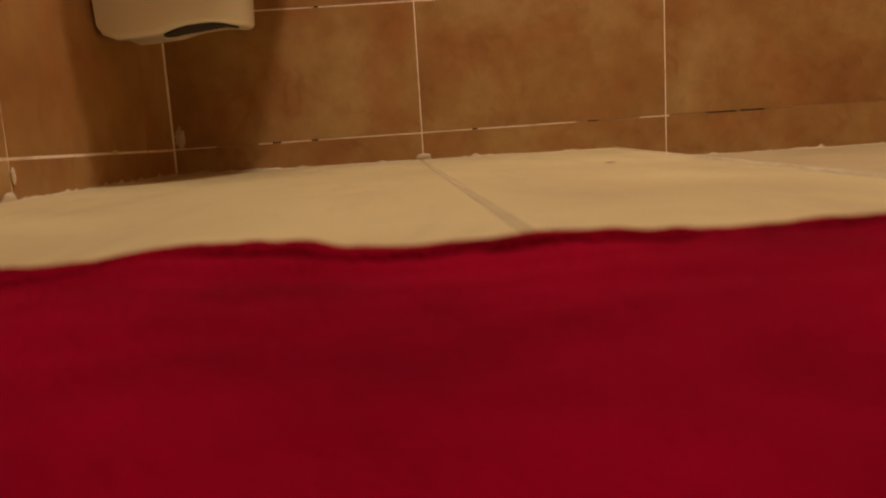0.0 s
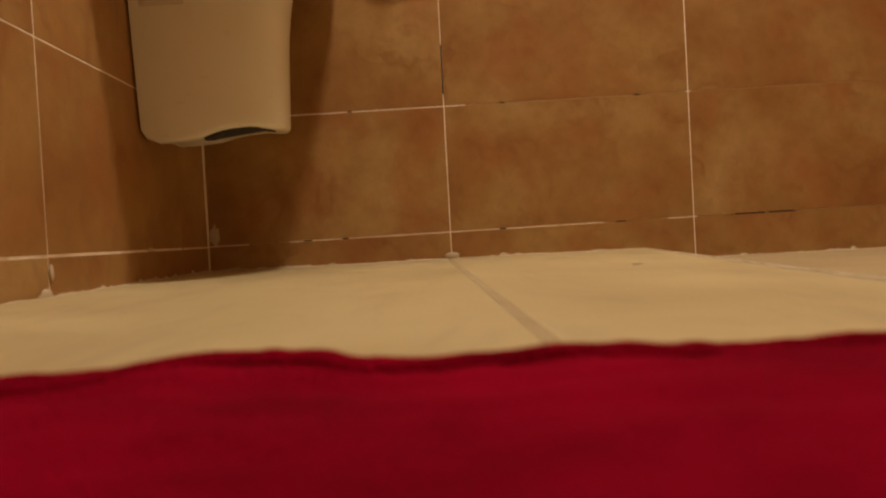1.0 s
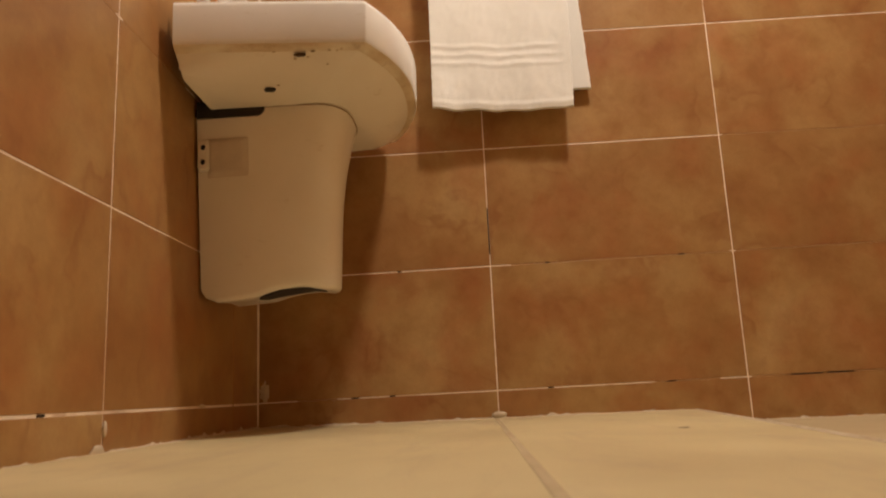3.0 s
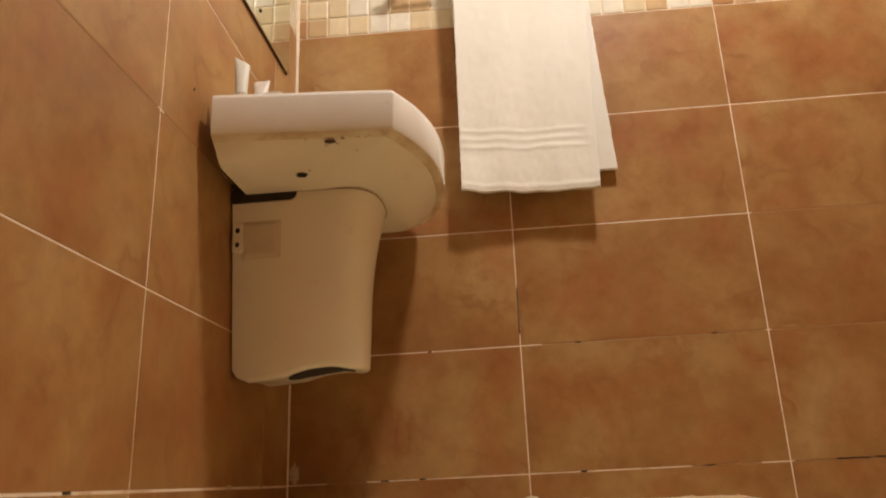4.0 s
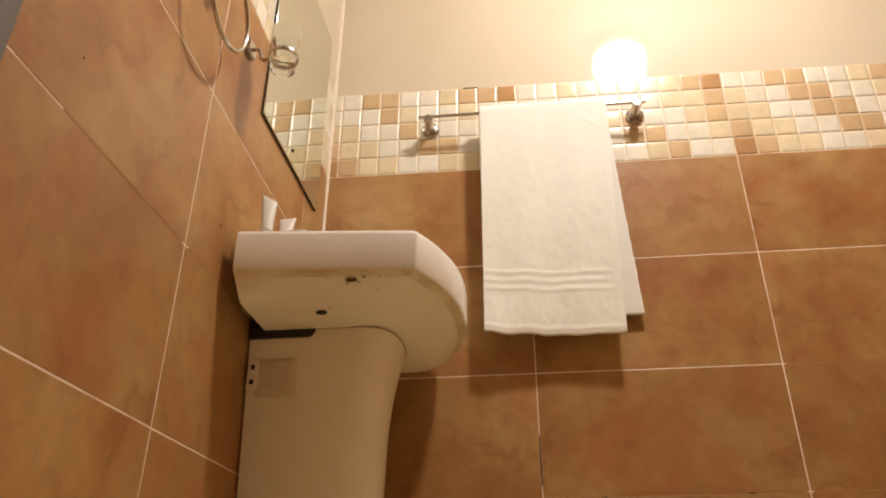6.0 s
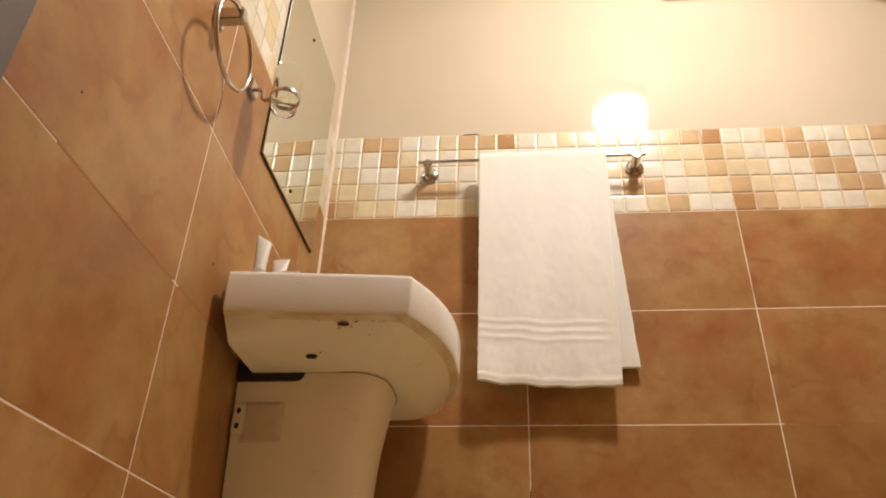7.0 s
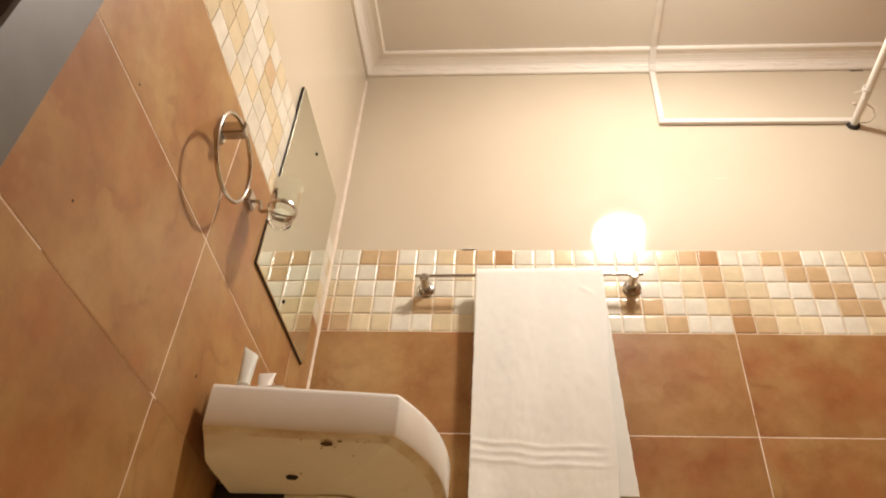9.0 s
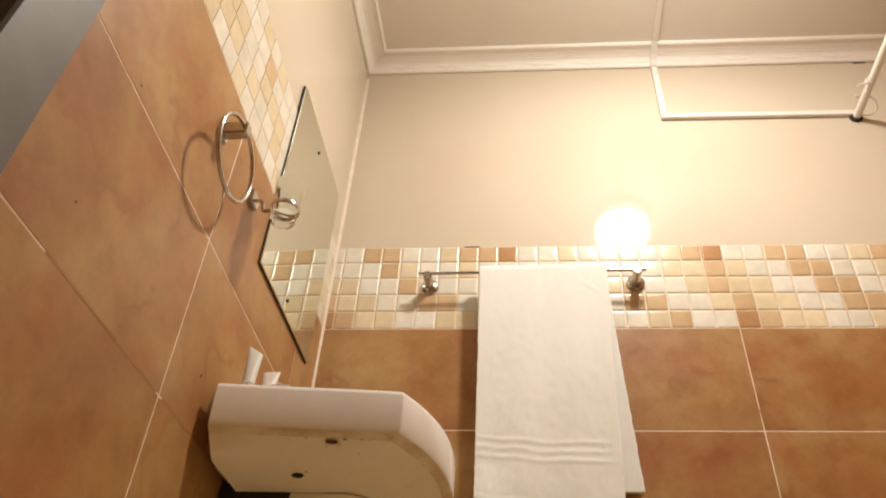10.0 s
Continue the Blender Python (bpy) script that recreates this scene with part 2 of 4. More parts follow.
def lathe(profile, origin, axis="z", sides=28, cap=True):
    """Turns (radius, height) pairs about an axis through origin."""
    bm = bmesh.new()
    rings = []
    for r, h in profile:
        ring = []
        for k in range(sides):
            a = k * math.tau / sides
            c, s = r * math.cos(a), r * math.sin(a)
            v = {"z": (c, s, h), "y": (c, h, s), "x": (h, c, s)}[axis]
            ring.append(bm.verts.new(Vector(origin) + Vector(v)))
        rings.append(ring)
    for r, q in zip(rings, rings[1:]):
        for k in range(sides):
            bm.faces.new((r[k], r[(k + 1) % sides], q[(k + 1) % sides], q[k]))
    if cap:
        bm.faces.new(rings[0])
        bm.faces.new(rings[-1])
    return bm


def loft(rings, cap0=True, cap1=True):
    bm = bmesh.new()
    made = [[bm.verts.new(p) for p in ring] for ring in rings]
    n = len(made[0])
    for r, q in zip(made, made[1:]):
        for k in range(n):
            bm.faces.new((r[k], r[(k + 1) % n], q[(k + 1) % n], q[k]))
    if cap0:
        bm.faces.new(made[0])
    if cap1:
        bm.faces.new(made[-1])
    return bm


def grid_mesh(fn, nu, nv):
    bm = bmesh.new()
    vs = [[bm.verts.new(fn(i / nu, j / nv)) for j in range(nv + 1)] for i in range(nu + 1)]
    for i in range(nu):
        for j in range(nv):
            bm.faces.new((vs[i][j], vs[i + 1][j], vs[i + 1][j + 1], vs[i][j + 1]))
    return bm


# ---------------------------------------------------------------- room shell
# joints of the hand-laid tiles: height at the corner and rise per metre away from it
BACK_ROWS = ((0.055, 0.009), (0.364, 0.0115), (0.679, 0.004), (0.997, 0.0), (1.324, -0.011), (1.640, -0.020))
LEFT_ROWS = ((0.054, 0.0), (0.363, 0.0), (0.674, 0.0095), (0.991, 0.034), (1.326, 0.047), (1.640, 0.060))
BACK_JOINTS, LEFT_JOINTS = (0.0, 0.597, 1.206, 1.809, 2.35), (0.0, 0.189, 0.778, 1.322)


def row_at(rows, r, u):
    return rows[r][0] + rows[r][1] * u


XR, YR, ZC = 2.35, -3.10, 2.606
SLOPE = 0.0370                     # the ceiling drops a little away from the side wall
FRAME_Y = -1.292

wall_back = tagged(part("wall_back", boxed(-0.12, 0.003, -0.15, XR + 0.12, 0.13, ZC + 0.1), PAINT), "back wall, terracotta tiles below glossy cream paint", "wall", kind="structure")
bm = bmesh.new()
box(bm, -0.12, YR - 0.12, -0.15, -0.003, -2.262, ZC + 0.1)
box(bm, -0.12, FRAME_Y - 0.03, -0.15, -0.003, 0.003, ZC + 0.1)
box(bm, -0.12, -2.262, 2.08, -0.003, FRAME_Y - 0.03, ZC + 0.1)
wall_left = tagged(part("wall_left", bm, PAINT), "side wall, terracotta tiles below glossy cream paint", "wall", kind="structure")
# right and rear walls are never in view; the rear one stands far back for less fill
tagged(part("wall_right", boxed(XR, YR - 0.12, -0.15, XR + 0.12, 0.003, ZC + 0.1), PAINT), "unseen wall closing the room, tiled to the top to cut bounced light", "wall", kind="structure")
tagged(part("wall_rear", boxed(-0.003, YR - 0.12, -0.15, XR, YR, ZC + 0.1), PAINT), "unseen wall closing the room, tiled to the top to cut bounced light", "wall", kind="structure")
tagged(part("ceiling", boxed(-0.003, YR, ZC, XR, 0.003, ZC + 0.09), CEILING), "flat white painted ceiling board", "ceiling", kind="structure")
for v in bpy.data.objects["ceiling"].data.vertices:
    v.co.z -= SLOPE * v.co.x



def bed(name, material, parent, axis, rows, r0, r1, length, near, far, low=None):
    """A flat bed behind the tiles between two of the joints, following their slope."""
    bm = bmesh.new()
    vs = []
    for u in (-0.002 if axis == "y" else -0.0004, length):
        lo = low if low is not None else row_at(rows, r0, u)
        for d, z in ((near, lo), (far, lo), (far, row_at(rows, r1, u) + 0.0008), (near, row_at(rows, r1, u) + 0.0008)):
            vs.append(bm.verts.new((u, d, z) if axis == "y" else (-d, -u, z)))
    for f in ((0, 1, 2, 3), (4, 5, 6, 7), (0, 1, 5, 4), (1, 2, 6, 5), (2, 3, 7, 6), (3, 0, 4, 7)):
        bm.faces.new([vs[i] for i in f])
    part(name, bm, material, parent)


bed("grout_bed", GROUT, wall_back, "y", BACK_ROWS, 0, 4, XR, 0.0005, 0.006, -0.06)
bed("grout_bed", GROUT, wall_left, "x", LEFT_ROWS, 0, 4, 0.03 - FRAME_Y, 0.0005, 0.006, -0.06)
bed("mosaic_bed", GROOVE, wall_back, "y", BACK_ROWS, 4, 5, XR, 0.0019, 0.006)
bed("mosaic_bed", GROOVE, wall_left, "x", LEFT_ROWS, 4, 5, 0.03 - FRAME_Y, 0.0019, 0.006)


def floor_edge(y):
    return 1.072 + 0.140 * y


def floor_z(y):
    """The floor falls a little towards the back wall."""
    return -0.006 * max(0.0, 1 + y / 1.72)


def floor_slab(x0, x1, y0, y1, z, edge):
    bm = bmesh.new()
    def corner(x, y, zz):
        return bm.verts.new((floor_edge(y) if edge and x == x1 else x, y, zz if zz < -0.1 else floor_z(y) + zz))
    lo = [corner(x0, y0, -0.12), corner(x1, y0, -0.12), corner(x1, y1, -0.12), corner(x0, y1, -0.12)]
    hi = [corner(x0, y0, z), corner(x1, y0, z), corner(x1, y1, z), corner(x0, y1, z)]
    for f in ((lo[3], lo[2], lo[1], lo[0]), tuple(hi)):
        bm.faces.new(f)
    for k in range(4):
        bm.faces.new((lo[k], lo[(k + 1) % 4], hi[(k + 1) % 4], hi[k]))
    bmesh.ops.bevel(bm, geom=[e for e in bm.edges if e.verts[0] in hi and e.verts[1] in hi], offset=0.0018, segments=1, affect="EDGES")
    return bm


floor = tagged(part("floor", boxed(-0.003, YR, -0.2, XR, 0.003, -0.0425), GROUT), "beige ceramic tiled floor with a lower shower area", "floor", kind="structure")
FJ = 0.590
for x0, x1, edge in ((0.0, FJ - 0.0022, False), (FJ + 0.0022, 9.0, True)):
    for y0, y1 in ((-1.720, 0.001), (-3.098, -1.723)):
        part("floor_tile", floor_slab(x0, x1, y0 - 0.0008, y1 + 0.0008, 0.0, edge), FLOOR, floor)
bm = bmesh.new()
v = [bm.verts.new((floor_edge(y) + 0.0 if x == 0 else x, y, z)) for z in (-0.12, -0.038) for x, y in ((0, YR), (XR, YR), (XR, 0.001), (0, 0.001))]
for f in ((0, 1, 2, 3), (4, 5, 6, 7), (0, 1, 5, 4), (1, 2, 6, 5), (2, 3, 7, 6), (3, 0, 4, 7)):
    bm.faces.new([v[i] for i in f])
part("shower_floor", bm, SHOWER, floor, "lower beige shower floor")
bm = bmesh.new()
box(bm, FJ - 0.0045, YR + 0.002, -0.119, FJ + 0.0045, -1.7215, 0.0003)
box(bm, FJ - 0.0045, -1.7215, -0.119, FJ + 0.0045, 0.0, 0.0003)
for v in bm.verts:
    if v.co.z > -0.1:
        v.co.z += floor_z(v.co.y)
part("floor_grout", bm, FLOORGROUT, floor)

wall_right = bpy.data.objects["wall_right"]
wall_rear = bpy.data.objects["wall_rear"]
# full-height tiling on the unseen walls, added to lower the light they bounce
part("tiling", boxed(XR - 0.004, YR, -0.06, XR + 0.002, 0.0, ZC - 0.07 - SLOPE * XR), TILE, wall_right)
part("tiling", boxed(0.0, YR - 0.002, -0.06, XR - 0.005, YR + 0.004, ZC - 0.07 - SLOPE * XR), TILE, wall_rear)

# ceiling cornice: a moulded profile, and a row of small raised leaves along it
PROFILE = [(0.0, -0.056), (0.004, -0.058), (0.009, -0.057), (0.012, -0.053), (0.0145, -0.046), (0.018, -0.037), (0.023, -0.029), (0.030, -0.0225), (0.036, -0.021),
           (0.038, -0.0185), (0.044, -0.0185), (0.046, -0.0165), (0.053, -0.0165), (0.055, -0.0148), (0.072, -0.0148), (0.077, -0.0165), (0.083, -0.0135), (0.083, 0.0), (0.0, 0.0)]


def cornice(a, b, inward, label):
    bm = bmesh.new()
    a, b, inward = Vector(a), Vector(b), Vector(inward)
    along = (b - a).normalized()
    ends = []
    for p, s in ((a, 1), (b, -1)):
        ends.append([bm.verts.new(p + inward * d + along * s * d + Vector((0, 0, h))) for d, h in PROFILE])
    n = len(PROFILE)
    for k in range(n):
        bm.faces.new((ends[0][k], ends[0][(k + 1) % n], ends[1][(k + 1) % n], ends[1][k]))
    bm.faces.new(ends[0])
    bm.faces.new(ends[1])
    ob = part("trim_cornice", bm, PLASTER)
    tagged(ob, label, "cornice", kind="structure")
    # leaves
    bm = bmesh.new()
    length = (b - a).length
    out = (inward * 0.88 + Vector((0, 0, -0.47))).normalized()
    tangent = along.cross(out)
    s = 0.13
    while s < length - 0.13:
        for off, tilt, size in ((0.0, 0.22, 0.036), (0.052, -0.12, 0.026), (0.022, 0.5, 0.014)):
            c = a + along * (s + off) + inward * 0.0185 + Vector((0, 0, -0.0370))
            u = (along * math.cos(tilt) + tangent * math.sin(tilt)) * size
            w = (tangent * math.cos(tilt) - along * math.sin(tilt)) * size * 0.26
            ring = [bm.verts.new(c + u * math.cos(q * math.tau / 8) + w * math.sin(q * math.tau / 8)) for q in range(8)]
            top = bm.verts.new(c + out * 0.005)
            for q in range(8):
                bm.faces.new((ring[q], ring[(q + 1) % 8], top))
        s += 0.182
    tagged(part("relief", bm, PLASTER, ob, smooth=True, sharp=80), kind="stuff")
    return ob


ZR = ZC - SLOPE * XR
cornice((-0.003, 0.003, ZC), (XR, 0.003, ZR), (0, -1, 0), "white moulded plaster cornice with leaf relief")
cornice((-0.003, YR, ZC), (-0.003, 0.003, ZC), (1, 0, 0), "white moulded plaster cornice with leaf relief")
cornice((XR, YR, ZR), (XR, 0.003, ZR), (-1, 0, 0), "white moulded plaster cornice with leaf relief")
cornice((-0.003, YR, ZC), (XR, YR, ZR), (0, 1, 0), "white moulded plaster cornice with leaf relief")

# corner bead of sealant, up to the ceiling
bm = bmesh.new()
n = 46
rings = []
for i in range(n):
    z = 0.0 + (ZC - 0.09) * i / (n - 1)
    w = (0.0068 if z > 0.75 else 0.0045) * (1 + 0.35 * noise.noise((3.1, 0.4, z * 9)))
    rings.append([(-0.002, 0.002, z), (w, 0.0025, z), (w * 0.8, -w * 0.25, z), (w * 0.25, -w * 0.8, z), (-0.0025, -w, z)])
corner_bead = part("trim_corner", loft(rings), SEAL, smooth=True)
tagged(corner_bead, "thin white sealant bead in the wall corner", "sealant", kind="structure")


# ragged sealant along the foot of the walls
def foot_bead(a, b, out, seed, low=0.0):
    a, b, out = Vector(a), Vector(b), Vector(out)
    length = (b - a).length
    n = int(length / 0.006)
    rings = []
    for i in range(n + 1):
        p = a.lerp(b, i / n)
        s = i * 0.006
        h = 0.0012 + 0.004 * max(0, noise.noise((s * 11, seed, 0.3))) + 0.020 * max(0, noise.noise((s * 34, seed, 2.3)) - 0.30) + 0.006 * max(0, noise.noise((s * 120, seed, 4.3)) - 0.2)
        d = 0.005 + 0.005 * noise.noise((s * 14, seed, 7.7))
        rings.append([p + Vector((0, 0, low - 0.002)) - out * 0.001, p + out * d + Vector((0, 0, low - 0.002)), p + out * d * 0.6 + Vector((0, 0, low + h * 0.55)), p + out * 0.0012 + Vector((0, 0, low + h)), p - out * 0.001 + Vector((0, 0, low + h))])
    return loft(rings)


tagged(part("trim_foot", foot_bead((0.0, 0, 0), (1.068, 0, 0), (0, -1, 0), 1.0, -0.006), FOOT), "ragged pale grout along the wall foot", "grout", kind="structure")
tagged(part("trim_foot", foot_bead((0.0, 0.0, 0), (0.0, FRAME_Y, 0), (1, 0, 0), 5.0, -0.004), FOOT), "ragged pale grout along the wall foot", "grout", kind="structure")
tagged(part("trim_foot", foot_bead((1.06, 0, 0), (XR, 0, 0), (0, -1, 0), 9.0, -0.038), FOOT), "ragged pale grout along the shower foot", "grout", kind="structure")
bm = bmesh.new()
n = 120
rings = []
for i in range(n):
    y = -0.02 - 1.5 * i / (n - 1)
    x = floor_edge(y)
    w = 0.004 + 0.003 * noise.noise((y * 12, 0, 4))
    q = floor_z(y)
    rings.append([(x - w, y, q + 0.0004), (x - w * 0.3, y, q + 0.0028), (x + 0.003, y, q + 0.001), (x + 0.002, y, q - 0.010), (x - 0.002, y, q - 0.008)])
tagged(part("trim_step", loft(rings), FOOT), "pale grout bead on the shower step", "grout", kind="structure")


# ---------------------------------------------------------------- door frame
door = thing("door_1", (0.0, -1.8, 0), "dark door in a grey painted steel frame", "door", kind="structure")


def local(bm, ob):
    bm.transform(Matrix.Translation(-ob.location))
    return bm


part("frame_post", local(boxed(-0.11, FRAME_Y - 0.105, 0.0, 0.030, FRAME_Y, 2.05, bevel=0.004), door), FRAME, door)
part("frame_post", local(boxed(-0.11, -2.262, 0.0, 0.030, -2.157, 2.05, bevel=0.004), door), FRAME, door)
part("frame_head", local(boxed(-0.11, -2.262, 2.053, 0.030, FRAME_Y, 2.15, bevel=0.004), door), FRAME, door)
part("leaf", local(boxed(-0.085, -2.155, 0.006, -0.045, FRAME_Y - 0.107, 2.048, bevel=0.002), door), DOOR, door, "dark wooden door leaf")


# ---------------------------------------------------------------- wash basin
BC = -0.333                      # its middle line
RIM, SKIRT = 0.787, 0.698


def basin_ring(f, z, n=64, back=0.028, grow=0.0):
    """Outline seen from above: straight sides, cut corners, bowed front; f shrinks it towards the wall."""
    half, wide, side, front = 0.267, 0.303, 0.381, 0.448
    key = [(back, -wide)]
    for k in range(1, 7):
        u = k / 7
        key.append((back + (side - 0.008 - back) * u, -wide + (wide - half - 0.001) * u))
    for k in range(5):
        a = radians(-84 + 44 * k / 4)
        key.append((side - 0.008 + 0.008 * math.cos(a), -half + 0.008 + 0.008 * math.sin(a)))
    x1, y1 = key[-1]
    m = 24
    for k in range(1, m):
        u = k / m
        key.append((x1 + (front - x1) * (1 - abs(2 * u - 1) ** 2.2), y1 - 2 * y1 * u))
    key += [(x, -y) for x, y in key[11::-1]]
    # the underside bulges lower where it meets the wall
    sag = 0.009 * math.exp(-((f - 0.87) / 0.06) ** 2) if z < SKIRT - 0.003 else 0.0
    def across(x):
        # close to the wall the underside keeps its width further down
        return f + (0.94 - f) * 0.85 * max(0.0, 1 - (x - back) / 0.11) if z < SKIRT - 0.01 and f < 0.94 else f
    return [Vector((back + (x - back) * f + grow, BC + y * across(x) * (1.085 if y > 0 else 1.0), z - sag * max(0.0, 1 - (x - back) / 0.10))) for x, y in key]


basin = thing("wash_basin", (0.0, BC, SKIRT), "off-white ceramic wall-hung wash basin, stained underneath", "basin")
levels = [(0.42, 0.688), (0.70, 0.700), (0.84, 0.742), (0.88, 0.762), (0.895, RIM), (0.968, RIM + 0.001), (0.984, RIM - 0.0005), (0.995, RIM - 0.004), (1.0, RIM - 0.011), (0.996, SKIRT + 0.011), (0.990, SKIRT + 0.004), (0.978, SKIRT - 0.001),
          (0.945, SKIRT - 0.006), (0.905, SKIRT - 0.016), (0.84, SKIRT - 0.031), (0.72, SKIRT - 0.044), (0.48, SKIRT - 0.051)]
part("bowl", local(loft([basin_ring(f, z) for f, z in levels[:11]], cap1=False), basin), CERAMIC, basin, smooth=True, sharp=38)
part("grimy_edge", local(loft([basin_ring(f, z) for f, z in levels[10:13]], cap0=False, cap1=False), basin), DIRTY, basin, "brownish grime under the rim edge", smooth=True, sharp=60)
part("underside", local(loft([basin_ring(f, z, back=0.028 + 0.008 * min(1.0, k / 2)) for k, (f, z) in enumerate(levels[12:])], cap0=False), basin), YELLOWER, basin, "yellower stained underside", smooth=True, sharp=60)
part("wall_bracket", local(boxed(-0.001, BC - 0.21, SKIRT - 0.005, 0.032, BC + 0.21, RIM - 0.012, bevel=0.008, seg=2), basin), CERAMIC, basin)


def blob(c, rx, ry, rz, seed=0.0, sides=14):
    bm = bmesh.new()
    bmesh.ops.create_uvsphere(bm, u_segments=sides, v_segments=8, radius=1)
    for v in bm.verts:
        q = 1 + 0.35 * noise.noise(v.co * 1.7 + Vector((seed, seed, 0)))
        v.co = Vector((v.co.x * rx * q, v.co.y * ry * q, v.co.z * rz)) + Vector(c)
    return bm


part("fixing_hole", local(blob((0.176, BC - 0.190, SKIRT - 0.0452), 0.012, 0.011, 0.004, 1), basin), DARK, basin, "dark fixing hole", smooth=True)
def under_z(y):
    """Height of the underside along the straight side."""
    f = (BC - y) / 0.285
    for (f0, z0), (f1, z1) in zip(levels[10:], levels[11:]):
        if f1 <= f <= f0:
            return z0 + (z1 - z0) * (f0 - f) / (f0 - f1)
    return SKIRT


part("stain", local(blob((0.252, BC - 0.262, under_z(BC - 0.262)), 0.011, 0.006, 0.003, 2), basin), GRIME, basin, "dark brown grime mark", smooth=True)
for x, d, r in ((0.277, 0.266, 0.0026), (0.308, 0.266, 0.0020), (0.322, 0.265, 0.0016), (0.330, 0.267, 0.0018), (0.242, 0.256, 0.0016), (0.205, 0.268, 0.0018), (0.150, 0.267, 0.0016), (0.120, 0.262, 0.0018), (0.266, 0.258, 0.0016), (0.196, 0.204, 0.0018), (0.300, 0.245, 0.0012)):
    part("stain", local(blob((x, BC - d, under_z(BC - d)), r * 1.7, r, 0.0014, x * 40), basin), DIRT_AND_JOINT_SHADE if x > 0.27 and x < 0.3 else STAIN, basin, "brown grime speck", smooth=True)

# half pedestal: a closed shell; dark pieces give the shade of the opening below and of the slot at its top by the wall
PTOP, PBOT = 0.668, 0.262


def arch(x):
    """The bottom edge rises in a shallow arch over the opening."""
    return 0.010 * math.exp(-((x - 0.185) / 0.052) ** 4)


def ped_ring(z, shrink=0.0, start=0.0):
    u = (z - PBOT) / (PTOP - PBOT)
    half = 0.097 + 0.022 * u - shrink
    back = 0.75 + 0.25 * u
    front = 0.271 + 0.012 * u + 0.030 * max(0, u - 0.4) ** 2 * 3 - shrink
    x0 = max(start, 0.004 if not shrink else 0.012)
    pts = []
    for k in range(7):
        x = x0 + (front - 0.09 - x0) * k / 6
        pts.append((x, -half * (back + (1 - back) * min(1, x / 0.15))))
    for k in range(1, 18):
        a = -math.pi / 2 + math.pi * k / 18
        c, s = math.cos(a), math.sin(a)
        pts.append((front - 0.09 + 0.09 * abs(c) ** 0.68, half * math.copysign(abs(s) ** 0.72, s)))
    pts += [(x, -y) for x, y in pts[6::-1]]
    low = max(0.0, 1 - (z - PBOT) / 0.09)
    def lift(x, y):
        return low * (-0.010 + 0.022 * x / 0.28 + 0.026 * max(0.0, 1 - x / 0.04) ** 2 + arch(x) + 0.012 * max(0.0, min(1.0, (y + 0.097) / 0.194)))
    return [Vector((x, BC + y, z + lift(x, y))) for x, y in pts]


pedestal = thing("half_pedestal", (0.0, BC, PBOT), "yellowish off-white ceramic half pedestal under the basin", "pedestal")
NOTCH = PTOP - 0.031
zs = [PBOT + 0.006 + (NOTCH - PBOT - 0.006) * k / 12 for k in range(13)]
rings = [ped_ring(PBOT, 0.090, 0.10), ped_ring(PBOT, 0.045, 0.05), ped_ring(PBOT, 0.014), ped_ring(PBOT + 0.0008, 0.008), ped_ring(PBOT + 0.004, 0.0025), ped_ring(PBOT + 0.010, 0.0)] + [ped_ring(z) for z in zs[1:]] + [ped_ring(NOTCH + 0.002, 0.006), ped_ring(NOTCH - 0.02, 0.014)]
part("shell", local(loft(rings, cap0=True, cap1=True), pedestal), YELLOWER, pedestal, smooth=True, sharp=55)
rings = [ped_ring(NOTCH - 0.012, 0.0015, 0.128), ped_ring(NOTCH + 0.008, 0.0, 0.138), ped_ring(NOTCH + 0.018, -0.001, 0.138), ped_ring(PTOP, -0.001, 0.128)]
part("collar", local(loft(rings), pedestal), YELLOWER, pedestal, smooth=True, sharp=55)


def pill(x0, x1, z0, z1, y0, y1):
    """A bar along y with round ends in x."""
    r, zc = (z1 - z0) / 2, (z0 + z1) / 2
    rings = []
    for y in (y0, y1):
        ring = [(x1 - r + r * math.cos(a), y, zc + r * math.sin(a)) for a in [-math.pi / 2 + math.pi * k / 10 for k in range(11)]]
        rings.append(ring + [(x0, y, z1), (x0, y, z0)])
    return loft(rings)


# solid near-black bar fills the notch, its shade put into the colour
part("slot_shade", local(pill(0.006, 0.145, NOTCH - 0.007, 0.6640, BC - 0.1215, BC + 0.1215), pedestal), DARK, pedestal, "dark bar standing in for the shade in the slot below the basin", smooth=True)
# thin near-black sheet under the capped shell, painted as the shade inside
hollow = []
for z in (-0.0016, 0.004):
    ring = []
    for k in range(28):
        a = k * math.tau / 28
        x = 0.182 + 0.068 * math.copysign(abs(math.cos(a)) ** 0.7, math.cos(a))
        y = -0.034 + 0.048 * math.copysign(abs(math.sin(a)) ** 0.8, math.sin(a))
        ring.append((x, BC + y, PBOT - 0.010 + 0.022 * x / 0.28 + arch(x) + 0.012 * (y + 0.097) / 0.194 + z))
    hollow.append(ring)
part("cavity_shade", local(loft(hollow), pedestal), DARK, pedestal, "dark sheet standing in for the shade of the opening below")
# brown ring drawn as the contact shade where pedestal and basin meet
part("joint_shade", local(loft([ped_ring(0.6462, -0.0018, 0.14), ped_ring(0.6475, -0.0024, 0.14), ped_ring(0.6486, -0.0018, 0.14)]), pedestal), DIRT_AND_JOINT_SHADE, pedestal, "dark line painted as the shaded gap under the basin", smooth=True)
PY = BC - 0.1075
